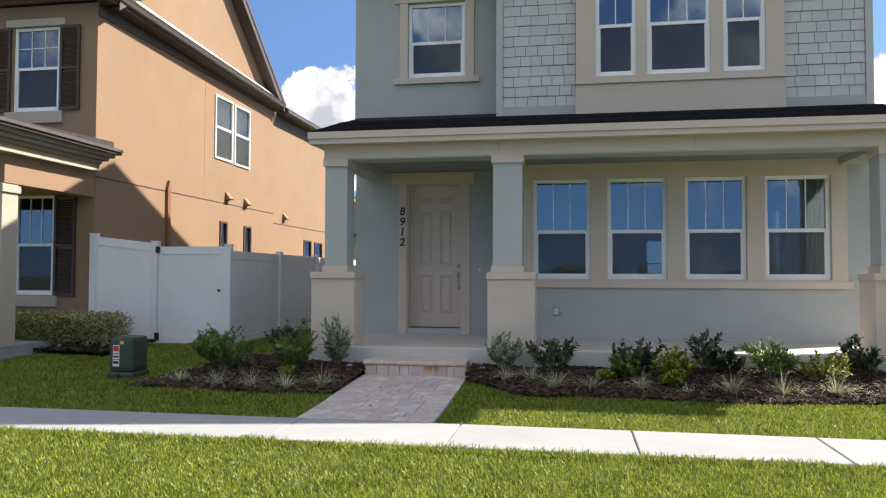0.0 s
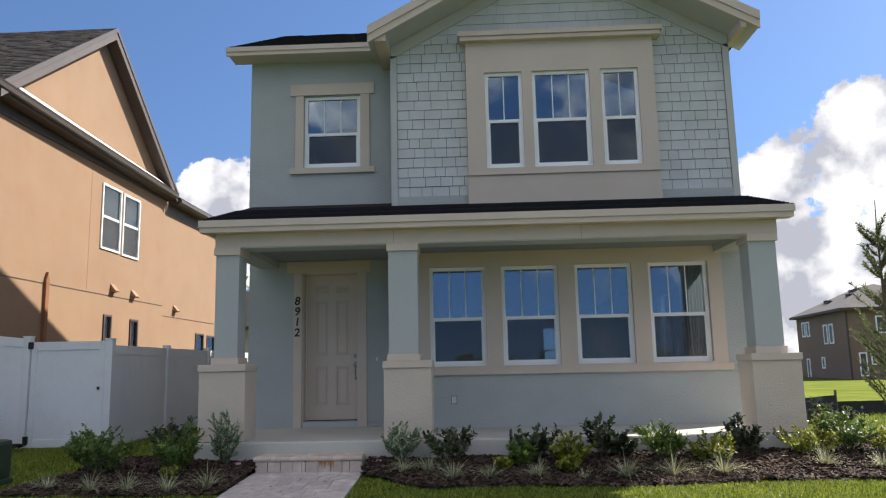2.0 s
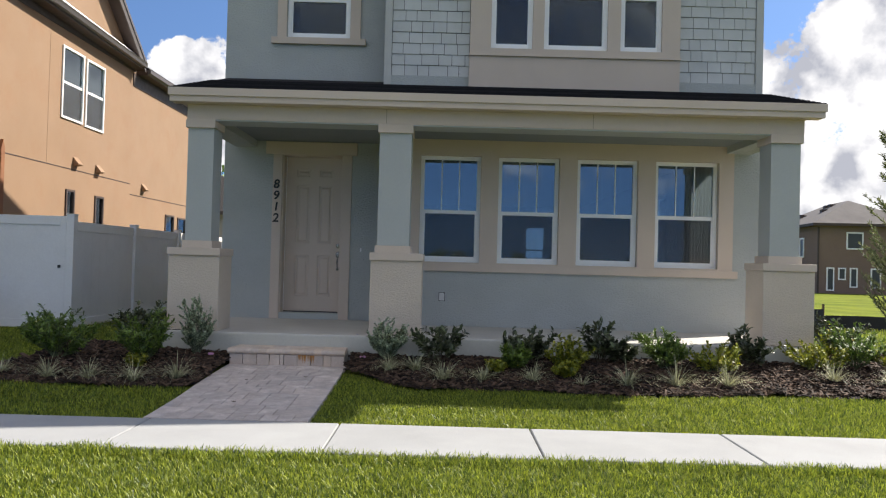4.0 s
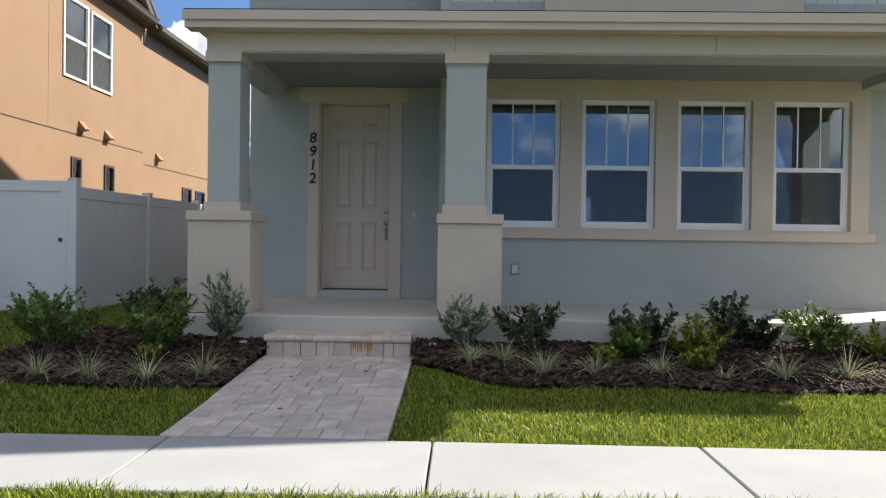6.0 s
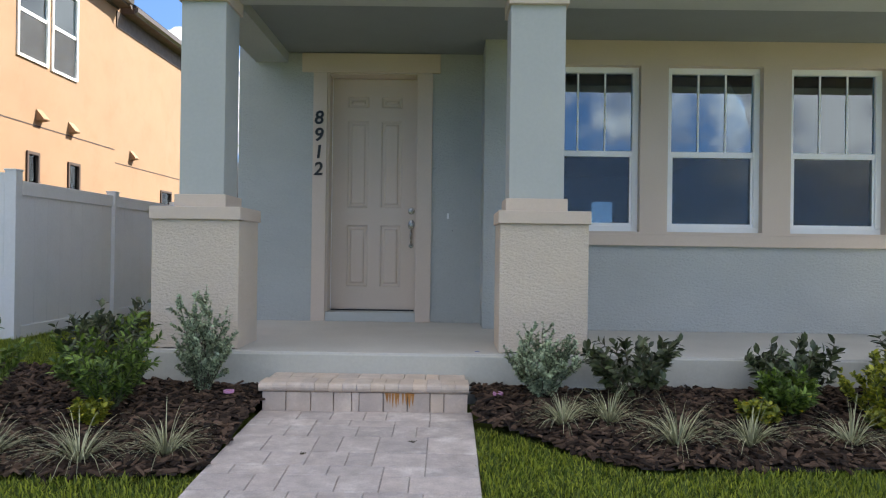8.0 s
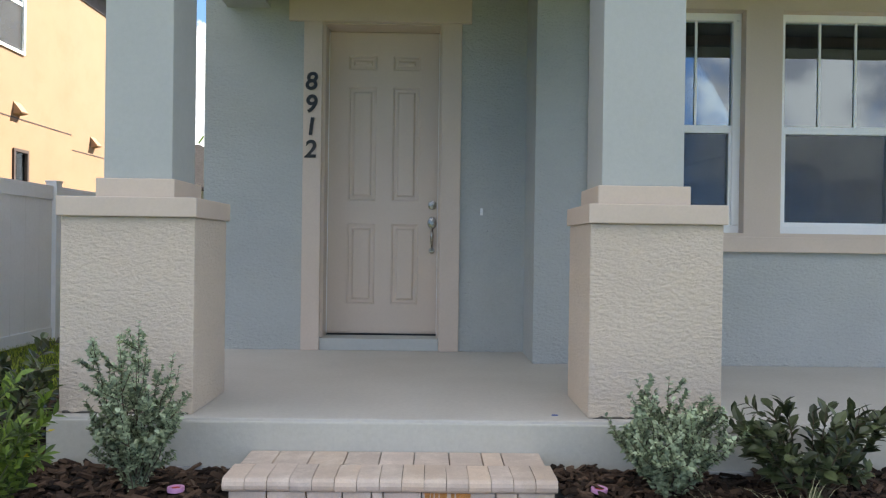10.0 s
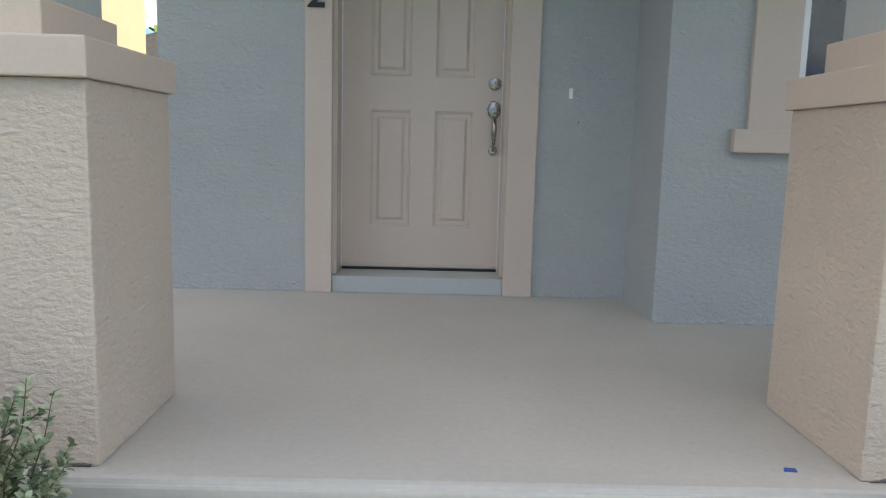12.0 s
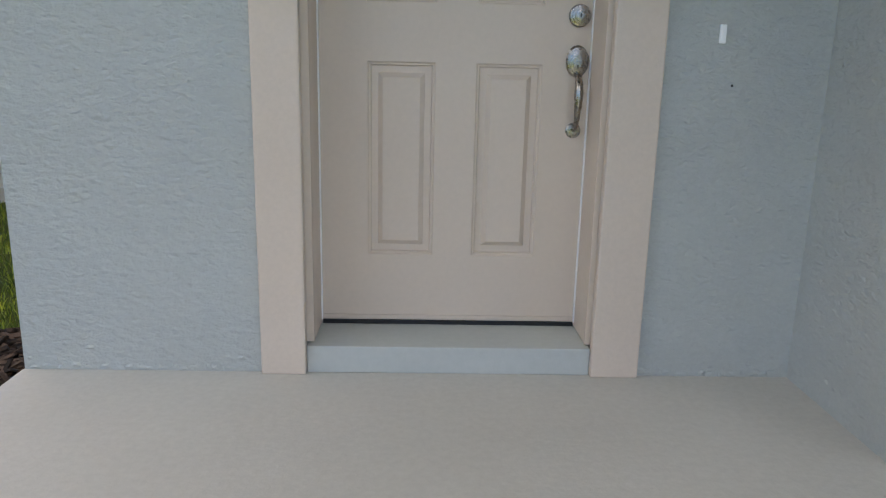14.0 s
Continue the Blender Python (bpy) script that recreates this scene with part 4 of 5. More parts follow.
for z0, z1 in ((1.90, 2.05), (0.22, 0.36)):
    part("rail", box(-7.318, -6.192, 13.03, 13.085, z0, z1), FENCE_VINYL, gate, bevel=0.004)
for z in (0.30, 1.93):
    part("hinge", box(-7.465, -7.39, 12.985, 13.03, z, z + 0.12), BLACK, gate, "black hinge", bevel=0.005)
part("latch", box(-6.20, -6.16, 13.0, 13.03, 1.20, 1.25), BLACK, gate, "black latch", bevel=0.005)

# ---- utility pedestal ----
util = thing("utility_box", (-5.61, 9.5, 0.08), "dark green utility pedestal with warning sticker on the lawn", "utility box")
part("cover", box(-5.90, -5.53, 9.27, 9.64, 0.19, 0.67), UTILITY_GREEN, util, bevel=0.06, smooth=False)
part("skirt", box(-5.915, -5.515, 9.255, 9.655, 0.02, 0.19), UTILITY_GREEN, util, "ground sleeve", bevel=0.03)
STICK = material("sticker_white", (0.75, 0.75, 0.72), 0.5, 0.05)
RED = material("sticker_red", (0.50, 0.05, 0.03), 0.5, 0.1)
stick = part("sticker", box(-5.835, -5.74, 9.265, 9.2695, 0.265, 0.555), STICK, util, "white sticker with red header")
for z0, z1, m in ((0.47, 0.545, RED), (0.43, 0.447, RED), (0.385, 0.41, BLACK), (0.35, 0.365, RED), (0.30, 0.335, BLACK)):
    part("print_bar", box(-5.827, -5.748, 9.262, 9.2645, z0, z1), m, stick)
part("tag", box(-5.73, -5.68, 9.265, 9.2695, 0.57, 0.605), material("tag_yellow", (0.65, 0.55, 0.08), 0.5, 0.1), util, "small yellow tag")
part("lock", box(-5.75, -5.71, 9.235, 9.256, 0.11, 0.17), BLACK, util, "black lock", bevel=0.004)

# pink irrigation markers at the bed's edge
PINK = material("pink_plastic", (0.62, 0.30, 0.52), 0.45, 0.1)
marker = thing("marker", (-2.74, 10.08, 0.255), "small pink plastic marker ring in the mulch", "marker", group="pink markers")


def ring(cx, cy, z, r0, r1, h):
    bm = bmesh.new()
    n = 18
    prof = [(r0, 0), (r1, 0), (r1, h), (r0, h)]
    loops = [[bm.verts.new((cx + r * math.cos(2 * math.pi * i / n), cy + r * math.sin(2 * math.pi * i / n), z + d)) for r, d in prof] for i in range(n)]
    for i in range(n):
        for k in range(4):
            bm.faces.new((loops[i][k], loops[(i + 1) % n][k], loops[(i + 1) % n][(k + 1) % 4], loops[i][(k + 1) % 4]))
    return bm


part("ring", ring(-2.74, 10.08, 0.252, 0.022, 0.037, 0.02), PINK, marker, bevel=0.003)


bm = bmesh.new()
disc = [bm.verts.new((-2.74 + 0.0215 * math.cos(2 * math.pi * i / 16), 10.08 + 0.0215 * math.sin(2 * math.pi * i / 16), 0.266)) for i in range(16)]
bm.faces.new(disc)
part("centre", bm, RED, marker, "red centre")
copy_thing(marker, pose(-0.87, 10.10, 0.262, 4, 0, 30))


# ---- the neighbouring house ----
nb = thing("house", (-11.0, 16.0, 0.2), "two-storey orange stucco house with brown shutters and gabled roof", "house")
NX = -8.58
side_windows = [(17.46, 18.45, 4.48, 6.11), (18.56, 19.52, 4.46, 6.09), (17.80, 18.20, 1.95, 2.90), (19.21, 19.67, 1.95, 2.87), (23.84, 24.57, 1.9, 2.70), (24.89, 25.68, 1.9, 2.67)]
part("wall", pierced(12.72, 26.1, NX, NX - 0.3, 0.1, 6.72, side_windows, plane="x"), ORANGE, nb, "sunlit orange stucco side wall")
front_w = [(-10.37, -9.38, 4.66, 6.30), (-10.27, -9.42, 1.12, 3.03)]
part("wall", pierced(-16.0, NX - 0.301, 12.72, 13.02, 0.1, 6.72, front_w), ORANGE, nb, "orange stucco front wall")
part("gable", prism([(12.72, 6.72), (21.3, 6.72), (21.1, 6.80), (17.15, 9.75), (12.95, 6.80)], "x", NX - 0.2, NX), ORANGE, nb, "orange stucco gable")
part("wall", box(-16.0, NX - 0.3, 25.8, 26.1, 0.1, 6.72), ORANGE, nb)
part("wall", box(-16.2, -16.0, 12.72, 26.1, 0.1, 6.72), ORANGE, nb)
# roof with deep dark rakes
RX = -8.26
for (ya, za, yb, zb) in ((12.92, 6.85, 17.17, 9.91), (17.17, 9.91, 21.28, 6.69)):
    part("roof", prism([(ya, za), (yb, zb), (yb, zb + 0.06), (ya, za + 0.06)], "x", -16.4, RX - 0.02), NEIGHBOUR_ROOF, nb, "grey-brown shingle roof slope")
    part("rake", prism([(ya, za - 0.24), (yb, zb - 0.24), (yb, zb + 0.03), (ya, za + 0.03)], "x", RX - 0.03, RX), RAKE_GREY, nb, "grey-brown rake board")
    part("rake_edge", prism([(ya, za - 0.04), (yb, zb - 0.04), (yb, zb + 0.07), (ya, za + 0.07)], "x", RX + 0.001, RX + 0.02), GUTTER, nb, "grey drip edge")
    part("soffit", prism([(ya, za - 0.20), (yb, zb - 0.20), (yb, zb - 0.17), (ya, za - 0.17)], "x", NX, RX - 0.031), BROWN_TRIM, nb, "brown soffit")
def along(z0, z1, profile, name, mat_, label, y0=12.4, y1=21.28):
    """A moulding along the gable's foot: its outline of (x, height over the line) runs from z0 to z1."""
    bm = bmesh.new()
    ends = [[bm.verts.new((x, y, z + h)) for x, h in profile] for y, z in ((y0, z0), (y1, z1))]
    bm.faces.new(ends[0]), bm.faces.new(ends[1][::-1])
    for i in range(len(profile)):
        j = (i + 1) % len(profile)
        bm.faces.new((ends[0][i], ends[1][i], ends[1][j], ends[0][j]))
    return part(name, bm, mat_, nb, label)


roof_tabs(nb, 12.92, 6.912, 17.17, 9.972, -16.4, RX - 0.02, NEIGHBOUR_ROOF, 32, "grey-brown shingle tabs")
along(6.72, 6.50, [(NX + 0.002, 0), (RX - 0.045, 0.02), (RX - 0.045, 0.14), (NX + 0.002, 0.14)], "eave", BROWN_TRIM, "brown boxed eave along the gable's foot")
along(6.83, 6.58, [(RX - 0.04, -0.02), (RX + 0.03, 0.0), (RX + 0.05, 0.06), (RX + 0.03, 0.075), (RX + 0.055, 0.12), (RX - 0.04, 0.12)], "gutter", GUTTER, "grey gutter")
along(6.96, 6.71, [(RX - 0.02, 0.0), (RX + 0.01, 0.0), (NX + 0.13, 0.19), (NX + 0.11, 0.17)], "flashing", WHITE_VINYL, "pale flashing strip", y0=13.5, y1=20.9)
# dark band on the wall, shaped to stand for the eave's shadow
part("frieze", prism([(12.72, 6.47), (21.3, 6.47), (21.3, 6.512), (12.72, 6.73)], "x", NX + 0.003, NX + 0.03), BROWN_TRIM, nb, "brown band standing for the shade under the eave")
part("eave", box(NX + 0.002, RX - 0.02, 21.44, 26.35, 6.42, 6.56), BROWN_TRIM, nb, "brown rear eave")
part("gutter", prism([(RX - 0.02, 6.44), (RX + 0.05, 6.48), (RX + 0.06, 6.57), (RX - 0.02, 6.57)], "y", 21.46, 26.35), GUTTER, nb, "grey rear gutter")
part("roof", prism([(RX, 6.57), (-12.3, 8.6), (-12.3, 8.66), (RX, 6.63)], "y", 21.5, 26.35), NEIGHBOUR_ROOF, nb, "grey-brown rear roof")
# the rear eave's shade on the wall, likewise built as a dark band
part("frieze", box(NX + 0.002, NX + 0.025, 21.2, 26.1, 6.07, 6.418), BROWN_TRIM, nb, "brown band standing for the shade under the eave")
part("front_eave", box(-16.4, NX + 0.25, 12.3, 12.72, 6.80, 6.97), BROWN_TRIM, nb, "brown front eave")
# control joint, conduit, vents
part("control_joint", box(NX + 0.0005, NX + 0.006, 12.72, 21.2, 3.365, 3.385), BROWN_TRIM, nb, "thin dark joint line")
part("control_joint", box(NX + 0.0005, NX + 0.006, 21.25, 26.1, 3.08, 3.10), BROWN_TRIM, nb, "thin dark joint line")
part("control_joint", box(NX + 0.0005, NX + 0.004, 16.95, 16.962, 3.39, 6.42), ORANGE, nb)
part("conduit", prism([(15.22, 0.3), (15.34, 0.3), (15.34, 3.45), (15.28, 3.62), (15.22, 3.45)], "x", NX, NX + 0.06), material("orange_brown_cover", (0.26, 0.11, 0.05), 0.8, 0.1), nb, "brown utility cover strip")
for y, z in ((18.2, 3.56), (19.32, 3.52), (22.1, 3.34)):
    part("vent_hood", prism([(NX + 0.001, z + 0.12), (NX + 0.14, z - 0.05), (NX + 0.13, z - 0.07), (NX + 0.001, z - 0.09)], "y", y - 0.11, y + 0.11), ORANGE, nb, "orange vent hood")


def side_window(y0, y1, z0, z1, rail):
    w = part("window", pierced(y0, y1, NX + 0.03, NX - 0.06, z0, z1, [(y0 + 0.05, y1 - 0.05, z0 + 0.05, z1 - 0.05)], plane="x"), WHITE_VINYL if rail else BROWN_TRIM, nb, "white sash window" if rail else "small dark-framed window")
    part("pane", box(NX - 0.02, NX - 0.015, y0 + 0.05, y1 - 0.05, z0 + 0.05, z1 - 0.05), GLASS if rail else CLEAR_GLASS, w, "window glass").visible_shadow = False
    if rail:
        part("meeting_rail", box(NX - 0.045, NX + 0.005, y0 + 0.05, y1 - 0.05, rail - 0.03, rail + 0.03), WHITE_VINYL, w)
        part("insect_screen", box(NX - 0.008, NX - 0.006, y0 + 0.05, y1 - 0.05, z0 + 0.05, rail - 0.03), SCREEN, w, "insect screen").visible_shadow = False
        part("curtain", box(NX - 0.2, NX - 0.19, y0 + 0.02, y1 - 0.02, z0, z1), CURTAIN, w, "pale blind behind the glass")


for i, (y0, y1, z0, z1) in enumerate(side_windows):
    side_window(y0, y1, z0, z1, 5.30 if i < 2 else None)
for (x0, x1, z0, z1), rail in zip(front_w, (5.50, 2.08)):
    w = window(x0, x1, z0, z1, rail, 12.74, 2, name="window", parent=nb)
    part("muntin", box(x0 + 0.06, x1 - 0.06, 12.764, 12.773, (rail + z1) / 2 - 0.008, (rail + z1) / 2 + 0.008), WHITE_VINYL, w) if z0 > 4 else None
    part("curtain", box(x0, x1, 12.95, 12.96, z0, z1), CURTAIN, w, "pale blind behind the glass") if z0 > 4 else None
for (x0, x1, z0, z1) in ((-10.52, -9.24, 6.31, 6.45), (-10.52, -9.28, 4.42, 4.65), (-10.52, -9.31, 0.90, 1.11)):
    part("window_trim", box(x0, x1, 12.66, 12.718, z0, z1), CREAM, nb, "cream window trim", bevel=0.006)


def shutter(x0, x1, z0, z1):
    s = part("shutter", pierced(x0, x1, 12.67, 12.715, z0, z1, [(x0 + 0.05, x1 - 0.05, z0 + 0.06, (z0 + z1) / 2 - 0.03), (x0 + 0.05, x1 - 0.05, (z0 + z1) / 2 + 0.03, z1 - 0.06)]), BROWN_TRIM, nb, "dark brown louvred shutter")
    z = z0 + 0.08
    while z < z1 - 0.08:
        if abs(z - (z0 + z1) / 2) > 0.05:
            part("slat", prism([(12.675, z - 0.012), (12.682, z - 0.016), (12.712, z + 0.02), (12.705, z + 0.024)], "x", x0 + 0.048, x1 - 0.048), BROWN_TRIM, s)
        z += 0.047


shutter(-9.35, -8.93, 4.66, 6.30), shutter(-10.82, -10.42, 4.66, 6.30), shutter(-9.39, -8.95, 1.10, 3.03)
# its porch: cornice, beam and post
mould = [(-8.20, 3.80, 3.89, BROWN_TRIM), (-8.17, 3.85, 3.905, GUTTER), (-8.27, 3.73, 3.80, MOULD), (-8.33, 3.66, 3.73, MOULD), (-8.40, 3.60, 3.66, MOULD), (-8.46, 3.50, 3.60, MOULD), (-8.43, 3.455, 3.50, CREAM)]
for k, (x1, z0, z1, m) in enumerate(mould):
    y1 = 12.98 - (k > 1) * 0.10 * (k - 1)
    part("cornice", box(-12.5, x1, 9.45 + (abs(x1) - 8.2), max(y1, 12.6), z0, z1), m, nb, "layered porch cornice", bevel=0.008 if m is MOULD else 0.0)
part("porch_roof", prism([(9.4, 3.892), (12.72, 4.02), (12.72, 3.892)], "x", -12.5, -8.2), NEIGHBOUR_ROOF, nb, "shingle porch roof")
part("beam", box(-8.90, -8.585, 10.45, 12.715, 2.98, 3.453), ORANGE, nb, "orange porch beam", bevel=0.006)
part("beam", box(-12.4, -8.90, 10.45, 10.75, 2.98, 3.453), ORANGE, nb, "orange porch beam")
part("porch_ceiling", box(-12.4, -8.91, 10.76, 12.715, 3.3, 3.4), CREAM, nb, "cream porch ceiling")
part("post", box(-8.93, -8.60, 10.43, 10.78, 0.35, 2.98), CREAM, nb, "cream porch post", bevel=0.008)
part("post_cap", box(-8.96, -8.57, 10.40, 10.81, 2.83, 2.95), CREAM, nb, "cream post cap", bevel=0.008)
part("porch_floor", box(-12.5, -8.62, 10.35, 12.72, 0.0, 0.36), CONCRETE, nb, "concrete porch floor")

# ---- far brown house behind the lawn ----
FAR_WALL = material("brown_stucco", (0.215, 0.148, 0.118), 0.9, 0.06, 0.3, 10)
far = thing("house", (30.5, 62.0, -0.6), "distant two-storey brown house with hipped grey roof", "house")
far.rotation_euler.z = -radians(6.6)
part("wall", box(30.5, 38.5, 62.0, 75.0, -1.2, 5.5), FAR_WALL, far, "brown stucco walls")
part("wall", box(38.504, 46.0, 60.5, 73.0, -1.2, 5.5), FAR_WALL, far, "brown stucco side wing")
FAR_ROOF = material("far_grey_shingles", (0.105, 0.096, 0.095), 0.95, 0.1, 0.6, 8)
FAR_GLASS = material("far_glass", (0.05, 0.055, 0.06), 0.35, 0.0)


def hipped(parent, x0, x1, y0, y1, z, r0, r1, mat_, label, name="roof"):
    """A hipped roof over its eaves, with its ridge from r0 to r1."""
    bm = bmesh.new()
    e = [bm.verts.new(p) for p in ((x0, y0, z), (x1, y0, z), (x1, y1, z), (x0, y1, z), r0, r1)]
    for f in (((0, 1, 4), (1, 2, 5, 4), (2, 3, 5), (3, 0, 4, 5)) if abs(r0[1] - r1[1]) > abs(r0[0] - r1[0]) else ((0, 1, 5, 4), (1, 2, 5), (2, 3, 4, 5), (3, 0, 4))) + ((0, 3, 2, 1),):
        bm.faces.new([e[i] for i in f])
    part(name, bm, mat_, parent, label)
    part("fascia", pierced(x0, x1, y0, y1, z - 0.22, z - 0.004, []), BROWN_TRIM, parent, "brown fascia")


hipped(far, 30.0, 39.0, 61.5, 75.5, 5.5, (34.4, 66.0, 7.75), (34.4, 70.6, 7.75), FAR_ROOF, "hipped grey roof")
hipped(far, 39.004, 46.5, 60.0, 73.5, 5.5, (42.7, 64.5, 7.6), (42.7, 69.0, 7.6), FAR_ROOF, "hipped grey roof of the wing")
for (y0, y1, z0, z1) in ((72.4, 73.3, 3.5, 4.9), (71.1, 72.0, 3.5, 4.9), (66.4, 67.4, 2.7, 4.4), (65.0, 66.0, 2.7, 4.4), (67.7, 68.5, 0.6, 1.6), (71.8, 72.7, -0.4, 1.5)):
    w = part("window", pierced(y0, y1, 30.42, 30.496, z0, z1, [(y0 + 0.15, y1 - 0.15, z0 + 0.12, z1 - 0.12)], plane="x"), WHITE_VINYL, far, "white window")
    part("pane", box(30.46, 30.48, y0 + 0.15, y1 - 0.15, z0 + 0.12, z1 - 0.12), FAR_GLASS, w)
for (x0, x1, z0, z1) in ((31.2, 31.8, 0.0, 1.9), (32.1, 32.7, 0.9, 1.9), (33.0, 33.6, 0.3, 1.9), (32.7, 34.0, 3.4, 4.8), (34.6, 35.4, 0.3, 1.9)):
    w = part("window", pierced(x0, x1, 61.92, 61.996, z0, z1, [(x0 + 0.1, x1 - 0.1, z0 + 0.1, z1 - 0.1)]), WHITE_VINYL, far, "white window")
    part("pane", box(x0 + 0.1, x1 - 0.1, 61.94, 61.96, z0 + 0.1, z1 - 0.1), FAR_GLASS, w)
part("corner_strip", box(30.47, 30.60, 61.90, 61.998, -1.2, 5.2), BROWN_TRIM, far, "dark downpipe at the corner")
for x, y in ((32.2, 71.0), (31.9, 69.6), (32.6, 66.6), (33.6, 68.6), (33.7, 67.8)):
    z = 5.5 + 2.25 * (x - 30.0) / 4.4
    part("roof_vent", box(x - 0.22, x + 0.22, y - 0.3, y + 0.3, z - 0.12, z + 0.16), BROWN_TRIM, far, "small dark roof vent")

# a low house farther back between the two
low = thing("house", (-13.0, 46.0, 0.1), "distant low tan house with brown hipped roof", "house")
part("wall", box(-20.0, -9.6, 42.0, 52.0, 0.0, 3.9), CREAM, low, "tan stucco walls")
bm = bmesh.new()
e = [bm.verts.new(p) for p in ((-20.6, 41.4, 3.85), (-9.0, 41.4, 3.85), (-9.0, 52.6, 3.85), (-20.6, 52.6, 3.85), (-15.6, 47.0, 6.6), (-14.2, 47.0, 6.6))]
for f in ((0, 1, 5, 4), (1, 2, 5), (2, 3, 4, 5), (3, 0, 4), (0, 3, 2, 1)):
    bm.faces.new([e[i] for i in f])
part("roof", bm, NEIGHBOUR_ROOF, low, "brown hipped roof")
part("fascia", box(-20.6, -9.0, 41.37, 41.4, 3.72, 3.92), BROWN_TRIM, low, "brown fascia")

# black silt fence on stakes beside the lot
SILT = material("black_silt_cloth", (0.018, 0.018, 0.02), 0.8, 0.2, 4, 60)
silt = thing("silt_fence", (8.0, 16.2, 0.2), "low black silt fence on wooden stakes", "fence")
bm = bmesh.new()
n = 60
base_row = [(6.6 + 0.03 * i, 16.0 + 0.02 * math.sin(i * 0.3) + 0.02 * i) for i in range(n)]
rows_ = [[bm.verts.new((x, y, z + 0.01 * math.sin(i * 0.12 + 2 * z))) for i, (x, y) in enumerate(base_row)] for z in (0.15, 0.4, 0.66)]
for a, b in zip(rows_, rows_[1:]):
    for i in range(n - 1):
        bm.faces.new((a[i], a[i + 1], b[i + 1], b[i]))
part("cloth", bm, SILT, silt, "sagging black cloth", smooth=True)
bm = bmesh.new()
rows_ = [[bm.verts.new((8.4 + 0.12 * i, 17.3 + 0.03 * math.sin(i), z + 0.012 * math.sin(i * 0.25))) for i in range(50)] for z in (0.1, 0.3, 0.52)]
for a, b in zip(rows_, rows_[1:]):
    for i in range(49):
        bm.faces.new((a[i], a[i + 1], b[i + 1], b[i]))
part("cloth", bm, SILT, silt, "sagging black cloth", smooth=True)
WOOD = material("stake_wood", (0.14, 0.10, 0.07), 0.9, 0.2, 10, 80)
for x, y, t in ((6.65, 16.0, 0.8), (6.85, 16.02, 0.85), (8.38, 17.2, 0.78), (10.5, 17.25, 0.65)):
    part("stake", box(x - 0.02, x + 0.02, y - 0.02, y + 0.02, 0.1, t), WOOD, silt, "wooden stake")

# ---- beds ----
FIELD = material("far_lawn", (0.11, 0.145, 0.014), 0.9, 0.2, 0.6, 9, 0.02, 12, spec=0.05, hue=(0.17, 0.20, 0.022))
fverts = [(x, y, ground_height(x, y) + 0.012) for y in (19.0, 24, 28, 32, 36, 40, 44, 48, 52, 56, 60) for x in (6.0, 10, 14, 18, 22, 26, 30, 36, 44, 60)]
ffaces = [(j * 10 + i, j * 10 + i + 1, (j + 1) * 10 + i + 1, (j + 1) * 10 + i) for j in range(10) for i in range(9)]
tagged(cloud("lawn", fverts, ffaces, FIELD), "bright open lawn before the far house", "lawn", kind="structure")


def in_right_bed(x, y):
    if y > 10.40 and x < 4.93:
        return False
    edge = 8.93 + 0.75 * (1 - smooth_step(-1.06, -0.1, x)) + 0.05 * math.sin(x * 2.1) + 0.12 * smooth_step(2.0, 5.0, x)
    return -1.04 < x < 6.6 and edge < y < 11.9


def in_left_bed(x, y):
    if x > -3.49 and y > 10.40:
        return False
    edge = 8.76 + 0.05 * math.sin(x * 2.3)
    if edge < y < 11.0 and -5.05 + 0.25 * math.sin(y * 2) < x < -2.51:
        return True
    return 10.9 < y < 13.6 and -4.15 < x < -3.40


def in_neighbour_bed(x, y):
    return -12.0 < x < -7.25 + 0.1 * math.sin(y * 4) and 11.15 + 0.08 * math.sin(x * 2) < y < 12.7


def bed_height(x, y):
    z = ground_height(x, y) + 0.03
    if in_neighbour_bed(x, y):
        return z + 0.05
    d = smooth_step(8.8, 10.4, y)
    return z + 0.09 * d + 0.012 * math.sin(x * 5 + y * 3) + 0.03 * smooth_step(0, 3, x) * d


def make_bed(name, test, x0, x1, y0, y1, label):
    s = 0.06
    nx, ny = int((x1 - x0) / s), int((y1 - y0) / s)
    idx, verts, faces = {}, [], []

    def v(i, j):
        if (i, j) not in idx:
            x, y = x0 + i * s, y0 + j * s
            idx[(i, j)] = len(verts)
            verts.append((x, y, bed_height(x, y) + 0.012 * noise.noise((x * 9, y * 9, 0))))
        return idx[(i, j)]
    for j in range(ny):
        for i in range(nx):
            if test(x0 + (i + 0.5) * s, y0 + (j + 0.5) * s):
                faces.append((v(i, j), v(i + 1, j), v(i + 1, j + 1), v(i, j + 1)))
    tagged(cloud(name, verts, faces, MULCH_BASE), label, "mulch bed", kind="structure")


make_bed("mulch_bed", in_right_bed, -1.2, 6.8, 8.6, 12.0, "dark bark mulch bed along the porch")
make_bed("mulch_bed", in_left_bed, -5.5, -2.4, 8.5, 13.7, "dark bark mulch bed beside the path")
make_bed("mulch_bed", in_neighbour_bed, -12.1, -7.0, 10.9, 12.8, "dark bark mulch bed under the hedge")


